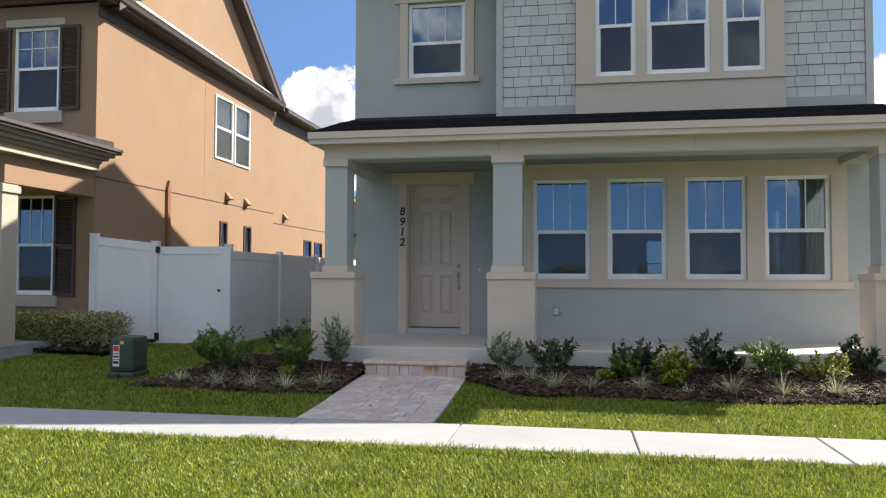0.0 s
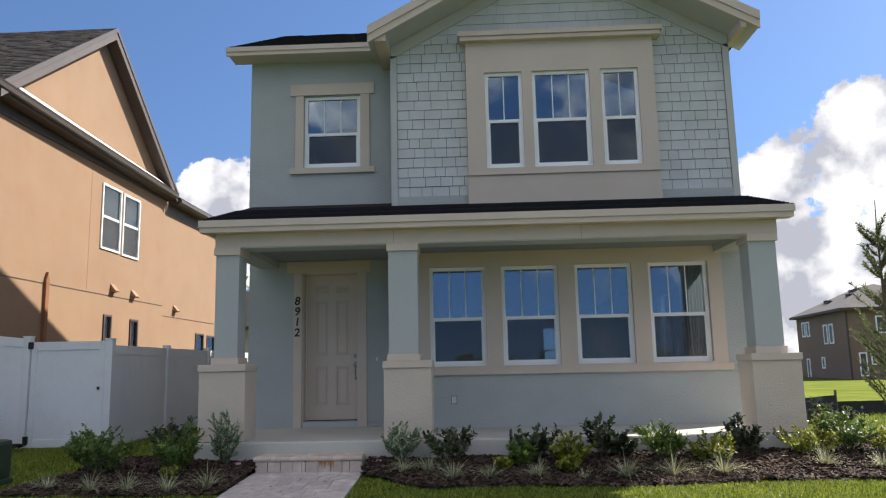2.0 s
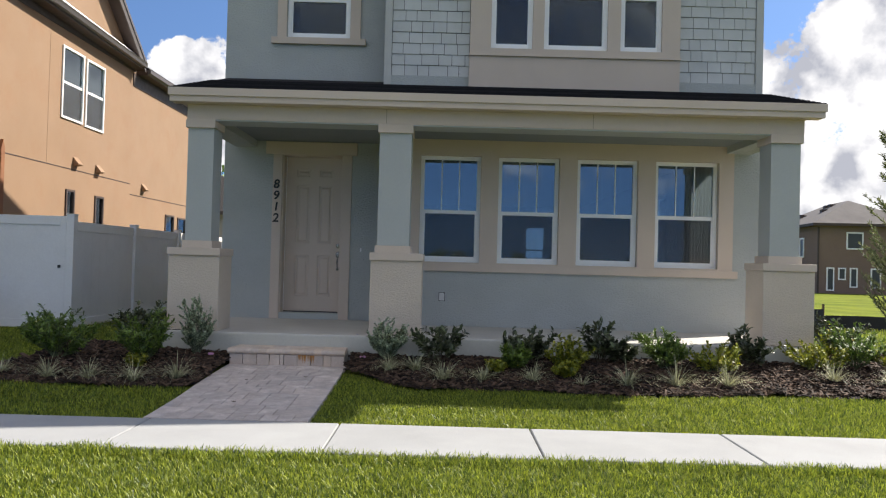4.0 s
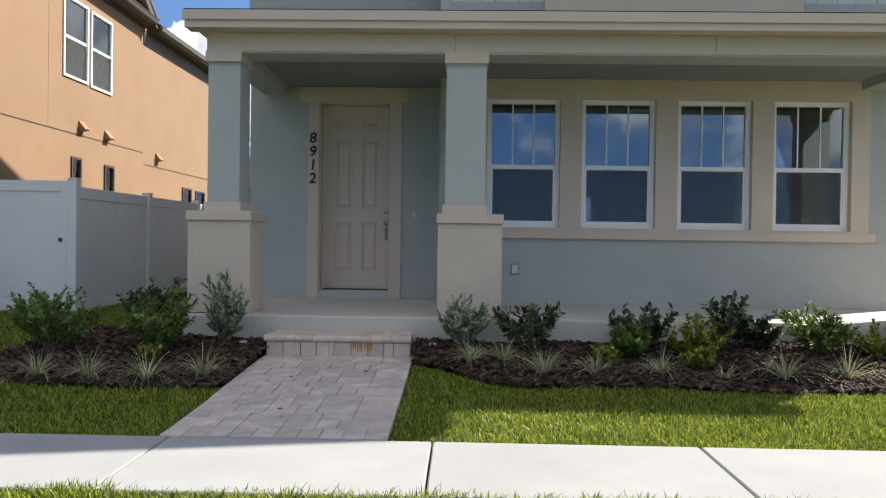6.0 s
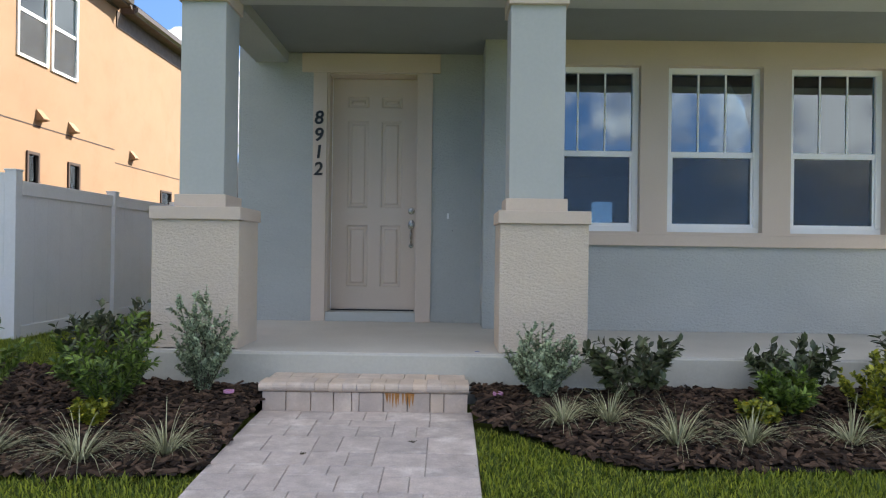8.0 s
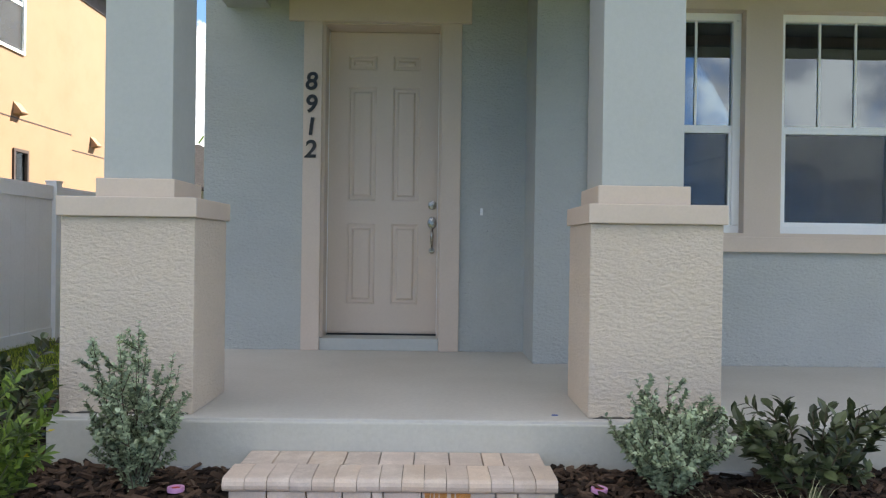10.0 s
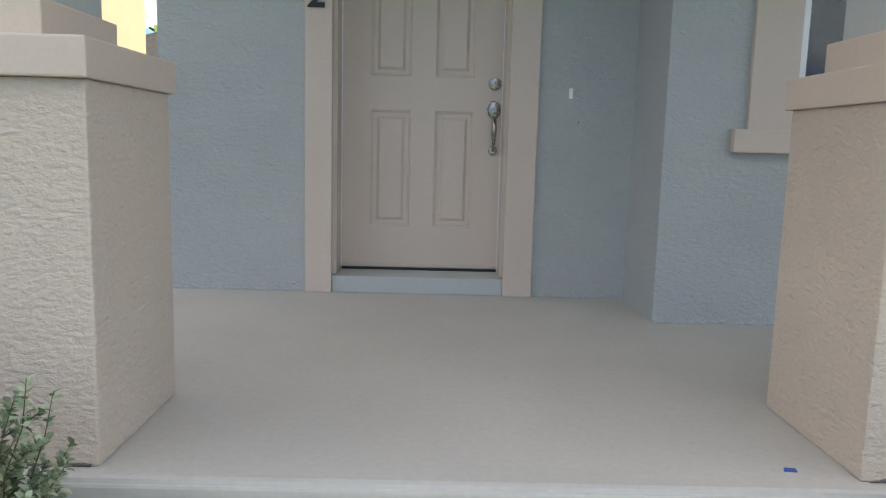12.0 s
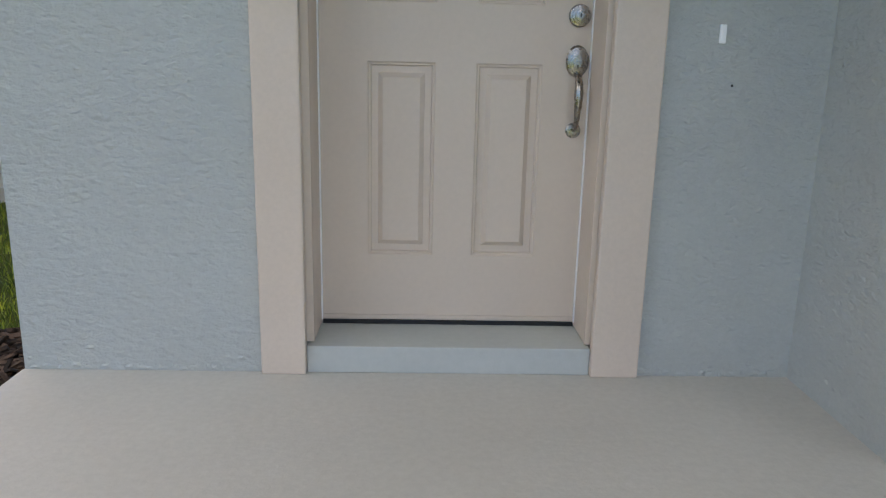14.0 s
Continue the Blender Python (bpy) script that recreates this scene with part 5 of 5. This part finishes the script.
def chips(test, x0, x1, y0, y1, density, seed, label):
    r = random.Random(seed)
    verts, faces = [], []
    for _ in range(int((x1 - x0) * (y1 - y0) * density)):
        x, y = r.uniform(x0, x1), r.uniform(y0, y1)
        if not test(x, y):
            continue
        lx, wx, hx = r.uniform(0.018, 0.06), r.uniform(0.008, 0.022), r.uniform(0.003, 0.008)
        if r.random() < 0.04:
            lx *= 1.9
        m = pose(x, y, bed_height(x, y) + r.uniform(0.004, 0.022), r.uniform(-28, 28), r.uniform(-28, 28), r.uniform(0, 360))
        k = len(verts)
        t = r.uniform(0.5, 0.9)
        for (u, v, w) in ((-1, -1, -1), (1, -t, -1), (1, t, -1), (-1, 1, -1), (-0.9, -t, 1), (0.85, -0.8, 1), (0.9, 0.7, 1), (-0.8, t, 1)):
            verts.append(tuple(m @ Vector((u * lx, v * wx, w * hx))))
        faces += [(k, k + 3, k + 2, k + 1), (k + 4, k + 5, k + 6, k + 7), (k, k + 1, k + 5, k + 4), (k + 1, k + 2, k + 6, k + 5), (k + 2, k + 3, k + 7, k + 6), (k + 3, k, k + 4, k + 7)]
    tagged(cloud("bark_chips", verts, faces, CHIP), label, "mulch", kind="stuff")


chips(in_right_bed, -1.1, 6.6, 8.7, 11.9, 850, 11, "loose brown bark chips")
chips(in_left_bed, -5.4, -2.4, 8.6, 13.6, 850, 12, "loose brown bark chips")
chips(in_neighbour_bed, -12.0, -7.1, 11.0, 12.7, 300, 13, "loose brown bark chips")


# ---- grass ----
def lawn(name, x0, x1, y0, y1, density, height, seed, label, skip):
    r = np.random.RandomState(seed)
    n = int((x1 - x0) * (y1 - y0) * density)
    x, y = r.uniform(x0, x1, n), r.uniform(y0, y1, n)
    keep = np.array([not skip(a, b) for a, b in zip(x, y)])
    x, y = x[keep], y[keep]
    n = len(x)
    z = np.array([ground_height(a, b) for a, b in zip(x, y)]) - 0.006
    az = r.uniform(0, 2 * np.pi, n)
    tuft = np.array([noise.noise((a * 2.2, b * 2.2, 3.0)) for a, b in zip(x, y)])
    h = height * r.uniform(0.55, 1.25, n) * (1 + 0.25 * tuft)
    lean = r.uniform(0.1, 1.0, n) * h
    w = r.uniform(0.0020, 0.0044, n)
    dx, dy = np.cos(az), np.sin(az)
    sx, sy = -dy * w, dx * w
    v = np.empty((n, 5, 3))
    v[:, 0] = np.stack([x - sx, y - sy, z], 1)
    v[:, 1] = np.stack([x + sx, y + sy, z], 1)
    v[:, 2] = np.stack([x + sx + dx * lean * 0.35, y + sy + dy * lean * 0.35, z + h * 0.62], 1)
    v[:, 3] = np.stack([x - sx + dx * lean * 0.35, y - sy + dy * lean * 0.35, z + h * 0.62], 1)
    v[:, 4] = np.stack([x + dx * lean, y + dy * lean, z + h], 1)
    k = np.arange(n) * 5
    loops = np.stack([k, k + 1, k + 2, k + 3, k + 3, k + 2, k + 4], 1).ravel()
    me = bpy.data.meshes.new(name)
    me.vertices.add(n * 5)
    me.vertices.foreach_set("co", v.ravel())
    me.loops.add(n * 7)
    me.loops.foreach_set("vertex_index", loops.astype(np.int32))
    me.polygons.add(n * 2)
    start = np.stack([np.arange(n) * 7, np.arange(n) * 7 + 4], 1).ravel()
    me.polygons.foreach_set("loop_start", start.astype(np.int32))
    me.update(calc_edges=True)
    me.validate()
    tagged(finish(name, me, GRASS, None, "", "", False), label, "grass", kind="stuff")


def not_lawn(x, y):
    if 6.45 + 0.025 * math.sin(x * 7) + 0.02 * math.sin(x * 31) < y < 7.455 + 0.02 * math.sin(x * 23) or (PX0 - 0.01 < x < PX1 + 0.01 and y > 7):
        return True
    if -3.5 < x < 4.93 and y > 10.38:
        return True
    if -5.93 < x < -5.50 and 9.24 < y < 9.67:
        return True
    if x < -8.55 and y > 10.3:
        return True
    return in_right_bed(x, y) or in_left_bed(x, y) or in_neighbour_bed(x, y)


lawn("verge_grass", -7.0, 8.5, 4.35, 6.5, 7200, 0.044, 1, "sunlit short lawn grass of the verge", not_lawn)
lawn("verge_grass", -7.0, 8.5, 6.25, 6.48, 6000, 0.07, 6, "taller grass along the pavement edge", not_lawn)
lawn("lawn_grass", -1.06, 7.5, 7.42, 9.7, 7200, 0.046, 2, "lush lawn grass before the mulch bed", not_lawn)
lawn("lawn_grass", -9.5, -2.49, 7.42, 13.1, 4600, 0.048, 3, "shaded lawn grass beside the path", not_lawn)
lawn("side_grass", -5.95, -3.45, 11.0, 19.0, 1100, 0.07, 4, "shaded side lawn grass along the fence", not_lawn)
lawn("side_grass", 6.4, 12.0, 9.5, 22.0, 350, 0.10, 5, "sunlit side lawn grass", not_lawn)


# ---- plants ----
def leaf_mesh(leaves, fold=0.22):
    """Folded leaves: each (base, way, normal, length, width)."""
    verts, faces = [], []
    for b, d, up, ln, wd in leaves:
        side = d.cross(up).normalized()
        nrm = side.cross(d)
        k = len(verts)
        lift = nrm * wd * fold
        m1, m2, tip = b + d * ln * 0.34, b + d * ln * 0.70 - nrm * ln * 0.03, b + d * ln - nrm * ln * 0.10
        verts += [tuple(q) for q in (b, m1 + side * wd * 0.95 + lift, m2 + side * wd * 0.85 + lift, tip, m2 - side * wd * 0.85 + lift, m1 - side * wd * 0.95 + lift, m1, m2)]
        faces += [(k, k + 1, k + 6), (k, k + 6, k + 5), (k + 6, k + 1, k + 2, k + 7), (k + 6, k + 7, k + 4, k + 5), (k + 7, k + 2, k + 3), (k + 7, k + 3, k + 4)]
    return verts, faces


def shrub(name, x, y, height, radius, stems, per_stem, ln, wd, mat_, stem_mat, label, seed, spread=0.8, upright=0.4, start=0.25, category="shrub", twig=3, thick=0.006, dome=0.38, low=0.68, blossom=0):
    r = random.Random(seed)
    z0 = bed_height(x, y) - 0.01
    th = thing(name, (x, y, z0), label, category)
    bm = bmesh.new()
    leaves = []
    for s in range(stems):
        a = 2 * math.pi * (s + r.random()) / stems
        reach = 1.2 * radius * (r.random() ** 0.5) * 0.95
        top = height * r.uniform(low, 1.08) * (1 - dome * (reach / radius) ** 2)
        p0 = Vector((x + 0.02 * math.cos(a), y + 0.02 * math.sin(a), z0))
        p3 = Vector((x + reach * math.cos(a), y + reach * math.sin(a), z0 + top))
        bend = Vector((math.cos(a), math.sin(a), 0)) * reach * r.uniform(0.15, 0.5)
        pts = []
        for k in range(7):
            t = k / 6
            pts.append(p0.lerp(p3, t) + bend * (t * (1 - t)) * 1.6 * (1 - upright) + Vector((r.uniform(-1, 1), r.uniform(-1, 1), 0)) * 0.008)
        tube(pts, [thick * (1 - 0.75 * k / 6) for k in range(7)], 5, bm)
        branches = [(pts, per_stem)]
        for _ in range(twig):
            k = r.randint(2, 5)
            b0 = pts[k]
            ba = a + r.uniform(-1.6, 1.6)
            bl = radius * r.uniform(0.3, 0.65)
            way = Vector((math.cos(ba), math.sin(ba), r.uniform(0.3, 1.4))).normalized()
            tp = [b0 + way * bl * q / 3 + Vector((0, 0, 0.02 * q * q / 9)) for q in range(4)]
            tube(tp, [0.0032, 0.0026, 0.002, 0.0013], 4, bm)
            branches.append((tp, per_stem // 2))
        for line, count in branches:
            m = len(line) - 1
            first = start if line is pts else 0.15
            for q in range(count):
                t = first + (1 - first) * (q + r.random()) / count
                f = min(t * m, m - 1e-4)
                k = int(f)
                b = line[k].lerp(line[k + 1], f - k)
                axis = (line[k + 1] - line[k]).normalized()
                la = r.uniform(0, 2 * math.pi)
                side = axis.orthogonal().normalized()
                out = side * math.cos(la) + axis.cross(side) * math.sin(la)
                way = (out * spread + axis * r.uniform(0.35, 1.0) + Vector((0, 0, r.uniform(-0.1, 0.25)))).normalized()
                up = (axis + Vector((r.uniform(-0.4, 0.4), r.uniform(-0.4, 0.4), 0.4))).normalized()
                if abs(way.dot(up)) > 0.96:
                    up = out
                sc = r.uniform(0.65, 1.15)
                leaves.append((b, way, up, ln * sc, wd * sc))
    part("woody_frame", bm, stem_mat, th, "thin woody stems")
    v, f = leaf_mesh(leaves)
    cloud("foliage", v, f, mat_, th)
    if blossom:
        petals = []
        for _ in range(blossom):
            b, way, up = leaves[r.randrange(len(leaves))][:3]
            tip = b + way * ln
            for q in range(5):
                a = 2 * math.pi * q / 5
                out = Vector((math.cos(a), math.sin(a), r.uniform(0.1, 0.7))).normalized()
                petals.append((tip, out, Vector((0, 0, 1)), 0.017, 0.006))
        v, f = leaf_mesh(petals)
        cloud("blossoms", v, f, BLOSSOM, th, "small yellow blossoms")
    return th


BLOSSOM = material("yellow_petal", (0.62, 0.50, 0.03), 0.5, 0.1, 8, 60, translucent=0.3)
DARK_LEAF = material("dark_glossy_leaf", (0.045, 0.062, 0.028), 0.38, 0.1, 8, 60, island=0.4, hue=(0.085, 0.105, 0.045), translucent=0.12)
MID_LEAF = material("mid_green_leaf", (0.075, 0.135, 0.026), 0.45, 0.1, 8, 60, island=0.4, hue=(0.17, 0.25, 0.04), translucent=0.25)
GOLD_LEAF = material("golden_green_leaf", (0.15, 0.20, 0.024), 0.45, 0.1, 8, 60, island=0.35, hue=(0.34, 0.33, 0.032), translucent=0.3)
SAGE_LEAF = material("silver_sage_leaf", (0.245, 0.315, 0.195), 0.75, 0.08, 8, 60, island=0.3, hue=(0.39, 0.455, 0.30), translucent=0.15)
HEDGE_LEAF = material("variegated_hedge_leaf", (0.18, 0.22, 0.06), 0.5, 0.1, 8, 60, island=0.4, hue=(0.46, 0.42, 0.20), translucent=0.2)
LIRIOPE = material("striped_grass_blade", (0.28, 0.29, 0.155), 0.5, 0.1, 8, 60, island=0.35, hue=(0.48, 0.47, 0.30), translucent=0.2)
STEM = material("brown_stem", (0.10, 0.075, 0.05), 0.8, 0.2, 20, 100)
GREEN_STEM = material("green_stem", (0.09, 0.11, 0.05), 0.7, 0.2, 20, 100)

for i, (x, y, h, rad) in enumerate(((0.08, 10.08, 0.51, 0.28), (1.16, 10.08, 0.52, 0.30), (2.08, 10.14, 0.52, 0.26), (3.86, 10.12, 0.50, 0.25), (-3.80, 10.55, 0.62, 0.36), (5.45, 11.1, 0.62, 0.35), (2.35, 10.2, 0.30, 0.15))):
    shrub("shrub", x, y, h, rad, 14, 20, 0.076, 0.0205, DARK_LEAF, STEM, "dark glossy evergreen shrub in the mulch", 20 + i, upright=0.5, dome=0.3, low=0.6)
for i, (x, y, h, rad) in enumerate(((-4.45, 9.72, 0.60, 0.33), (-3.42, 9.72, 0.61, 0.30), (2.80, 9.98, 0.52, 0.27), (5.25, 10.2, 0.55, 0.33), (-4.95, 10.35, 0.45, 0.25), (0.98, 9.75, 0.30, 0.14))):
    shrub("shrub", x, y, h, rad, 24, 34, 0.060, 0.0115, MID_LEAF, GREEN_STEM, "leafy mid-green shrub in the mulch", 40 + i, low=0.5, dome=0.25, upright=0.6, blossom=10)
for i, (x, y, h, rad) in enumerate(((1.60, 9.72, 0.50, 0.24), (3.36, 9.76, 0.42, 0.25), (4.70, 10.05, 0.46, 0.32), (5.75, 10.0, 0.42, 0.30), (0.74, 9.62, 0.13, 0.11), (-3.42, 9.50, 0.16, 0.10), (1.55, 9.55, 0.2, 0.13))):
    shrub("shrub", x, y, h, rad, 18, 32, 0.045, 0.014, GOLD_LEAF, GREEN_STEM, "golden-green shrub in the mulch", 60 + i, low=0.55, blossom=26)
for i, (x, y, h, rad) in enumerate(((-2.93, 10.10, 0.76, 0.20), (-0.56, 10.08, 0.50, 0.25))):
    shrub("shrub", x, y, h, rad, 30, 72, 0.026, 0.0092, SAGE_LEAF, STEM, "silvery sage shrub with tiny leaves", 80 + i, upright=1.0, start=0.06, twig=5, spread=1.1, thick=0.0035, dome=0.12, low=0.45)


def grass_clump(x, y, h, blades, seed, label="pale striped ornamental grass clump in the mulch"):
    r = random.Random(seed)
    z0 = bed_height(x, y) - 0.005
    th = thing("grass_clump", (x, y, z0), label, "grass clump", group="ornamental grass clumps")
    verts, faces = [], []
    for _ in range(blades):
        a = r.uniform(0, 2 * math.pi)
        ln, w = 1.6 * h * r.uniform(0.7, 1.3), r.uniform(0.0024, 0.0046)
        u = r.random() ** 0.65
        d = Vector((math.cos(a), math.sin(a), 0))
        s = Vector((-d.y, d.x, 0)) * w
        b = Vector((x, y, z0)) + d * r.uniform(0, 0.03)
        k = len(verts)
        for q in range(5):
            t = q / 4
            p = b + d * ln * (0.2 + 0.72 * u) * t + Vector((0, 0, ln * ((1.12 - 0.42 * u) * t - (0.42 + 0.22 * u) * t * t)))
            ww = s * (1 - t * 0.85)
            verts += [tuple(p - ww), tuple(p + ww)]
        faces += [(k + 2 * q, k + 2 * q + 1, k + 2 * q + 3, k + 2 * q + 2) for q in range(4)]
    cloud("tuft", verts, faces, LIRIOPE, th)


for i, (x, y, h) in enumerate(((-4.15, 8.95, 0.24), (-3.70, 8.93, 0.22), (-3.22, 8.95, 0.27), (-2.77, 9.0, 0.24), (-0.50, 9.55, 0.22), (-0.20, 9.62, 0.24), (0.13, 9.28, 0.28), (0.57, 9.32, 0.23), (1.14, 9.28, 0.22),
                                (1.68, 9.25, 0.16), (2.18, 9.20, 0.26), (2.75, 9.28, 0.27), (3.33, 9.28, 0.26), (4.65, 9.55, 0.22), (5.3, 9.5, 0.20), (-4.75, 9.1, 0.2))):
    grass_clump(x, y, h, 120 if h > 0.18 else 50, 100 + i)

# clipped hedge of the neighbour
r = random.Random(7)
hedge = thing("hedge", (-9.3, 11.95, 0.2), "low clipped variegated hedge before the porch", "hedge")
leaves = []
bm = bmesh.new()
for k in range(60):
    hx, hy = r.uniform(-11.6, -7.55), r.uniform(11.6, 12.2)
    tube([(hx, hy, 0.2), (hx + r.uniform(-0.1, 0.1), hy + r.uniform(-0.08, 0.08), 0.65)], [0.007, 0.003], 4, bm)
for k in range(24000):
    hx, hy = r.uniform(-11.7, -7.45), 11.9 + r.uniform(-0.42, 0.42)
    top = 0.83 + 0.07 * noise.noise((hx * 3, hy * 3, 0)) + 0.05 * noise.noise((hx * 9, hy * 9, 1))
    t = r.random() ** 0.6
    hz = 0.24 + (top - 0.24) * t
    edge = abs(hy - 11.9) / 0.42
    if edge > 0.8 and t > 0.9:
        continue
    way = Vector((r.uniform(-1, 1), r.uniform(-1, 1), r.uniform(-0.2, 1))).normalized()
    leaves.append((Vector((hx, hy, hz)), way, Vector((r.uniform(-1, 1), r.uniform(-1, 1), 1.2)).normalized(), r.uniform(0.035, 0.06), r.uniform(0.010, 0.016)))
part("woody_frame", bm, STEM, hedge, kind="stuff")
v, f = leaf_mesh(leaves)
cloud("foliage", v, f, HEDGE_LEAF, hedge)

# slender young tree beside the porch
tree = thing("tree", (7.05, 12.3, 0.2), "slender young evergreen tree with feathery foliage", "tree")
bm = bmesh.new()
tube([(7.05 + 0.02 * math.sin(k), 12.3 + 0.015 * math.cos(2 * k), 0.18 + 0.55 * k) for k in range(8)], [0.045, 0.04, 0.036, 0.03, 0.025, 0.018, 0.012, 0.006], 8, bm)
part("trunk", bm, STEM, tree, "thin brown trunk")
bm = bmesh.new()
leaves = []
for k in range(95):
    z = r.uniform(0.5, 3.6)
    a = r.uniform(0, 2 * math.pi)
    ln = (1.02 - 0.21 * z) * r.uniform(0.6, 1.15)
    b = Vector((7.05, 12.3, z))
    way = Vector((math.cos(a), math.sin(a), r.uniform(0.7, 1.6))).normalized()
    line = [b + way * ln * q / 4 + Vector((0, 0, 0.05 * (q / 4) ** 2)) for q in range(5)]
    tube(line, [0.008, 0.006, 0.005, 0.003, 0.0015], 4, bm)
    for q in range(95):
        t = r.uniform(0.1, 1.0)
        f_ = min(t * 4, 3.999)
        p = line[int(f_)].lerp(line[int(f_) + 1], f_ - int(f_))
        w = (way + Vector((r.uniform(-1, 1), r.uniform(-1, 1), r.uniform(-0.5, 0.9))) * 0.9).normalized()
        leaves.append((p, w, Vector((r.uniform(-1, 1), r.uniform(-1, 1), 0.3)).normalized(), r.uniform(0.05, 0.10), r.uniform(0.004, 0.008)))
part("limbs", bm, STEM, tree)
v, f = leaf_mesh(leaves)
cloud("crown", v, f, material("feathery_leaf", (0.085, 0.11, 0.045), 0.6, 0.1, 8, 60, island=0.4, hue=(0.19, 0.205, 0.09), translucent=0.3), tree)


# far trees: behind the houses and across the street
def far_trees(name, x0, x1, y, count, hmin, hmax, seed, label):
    r2 = random.Random(seed)
    verts, faces = [], []
    for k in range(count):
        cx, cy = r2.uniform(x0, x1), y + r2.uniform(-6, 6)
        h = r2.uniform(hmin, hmax)
        rad = h * r2.uniform(0.28, 0.42)
        for q in range(420):
            u = Vector((r2.gauss(0, 1), r2.gauss(0, 1), r2.gauss(0, 1))).normalized() * (r2.random() ** 0.33)
            bump_ = 0.75 + 0.5 * noise.noise((u.x * 2 + k, u.y * 2, u.z * 2))
            p = Vector((cx + u.x * rad * bump_, cy + u.y * rad * bump_, ground_height(cx, cy) + h * 0.56 + u.z * h * 0.44 * bump_))
            s = r2.uniform(0.25, 0.6)
            a, b = Vector((r2.uniform(-1, 1), r2.uniform(-1, 1), r2.uniform(-1, 1))) * s, Vector((r2.uniform(-1, 1), r2.uniform(-1, 1), r2.uniform(-1, 1))) * s
            i = len(verts)
            verts += [tuple(p - a), tuple(p + b), tuple(p + a), tuple(p - b)]
            faces.append((i, i + 1, i + 2, i + 3))
        i = len(verts)
        g = ground_height(cx, cy)
        verts += [(cx - 0.2, cy, g), (cx + 0.2, cy, g), (cx + 0.12, cy, g + h * 0.5), (cx - 0.12, cy, g + h * 0.5)]
        faces.append((i, i + 1, i + 2, i + 3))
    tagged(cloud(name, verts, faces, MID_LEAF), label, "trees", kind="stuff")


far_trees("far_trees", -40, -12, 78, 16, 7, 12, 3, "distant green trees behind the houses")
far_trees("far_trees", 44, 90, 95, 18, 6, 9, 4, "distant green trees beyond the lawn")
far_trees("far_trees", -60, 70, -62, 60, 1.7, 3.0, 5, "distant trees across the street")

# ---- shingles of the upper wall, piece by piece ----
rs = random.Random(9)
ROW = 0.1685
shingle_meshes = {}


def shingle_mesh(w):
    if w not in shingle_meshes:
        bm = prism([(0.0, 0.0), (0.0, ROW - 0.006), (-0.006, ROW - 0.006), (-0.018, 0.0)], "x", 0.0045, w - 0.0045)
        shingle_meshes[w] = mesh_of(bm, "shingle", SHINGLE_SIDING)
    return shingle_meshes[w]


def fits(x0, x1, z0, z1):
    if x0 < RECESS + 0.10 or x1 > RIGHT - 0.10:
        return False
    if x1 > 0.40 and x0 < 3.57 and z0 < 6.925:
        return False
    return True


count = 0
gverts, gfaces = [], []
for rowk in range(28):
    z = 4.13 + rowk * ROW
    x = RECESS + 0.102
    while x < RIGHT - 0.106:
        w = rs.choice((0.17, 0.20, 0.23, 0.26, 0.29))
        stops = [RIGHT - 0.102]
        if z < 6.92:
            stops.append(0.398)
        lim = min(s_ for s_ in stops if s_ > x + 1e-6)
        w = round(min(w, lim - x), 3)
        if lim - x - w < 0.06:
            w = round(lim - x, 3)
        x0, x1 = x, x + w
        x = x1
        if z < 6.92 and abs(x - 0.398) < 1e-3:
            x = 3.577
        roofline = (GZA - max(abs(x0 - GAP), abs(x1 - GAP)) * (GZA - GZE) / (GAP - GX0)) - 0.40
        if z + ROW > roofline + 0.19 or w < 0.03 or not fits(x0 + 0.001, x1 - 0.001, z, z + ROW):
            if not (z < roofline + 0.02 and z > 7.0 and z + ROW < roofline + 0.21 and fits(x0 + 0.001, x1 - 0.001, z, z + ROW)):
                continue
        drop = rs.choice((0, 0, 0.002, 0.003, -0.002))
        if z < 6.9 and count < 300:
            ob = shared("shingle", shingle_mesh(w), (x0, 12.2345, z + drop), bay_wall)
            count += 1
        else:
            k = len(gverts)
            y0 = 12.2345
            for xx in (x0 + 0.0045, x1 - 0.0045):
                gverts += [(xx, y0, z), (xx, y0, z + ROW - 0.006), (xx, y0 - 0.006, z + ROW - 0.006), (xx, y0 - 0.018, z)]
            gfaces += [(k, k + 1, k + 2, k + 3), (k + 4, k + 7, k + 6, k + 5), (k + 3, k + 2, k + 6, k + 7), (k, k + 3, k + 7, k + 4)]
cloud("shingle_field", gverts, gfaces, SHINGLE_SIDING, bay_wall, "grey wall shingles", kind="stuff")
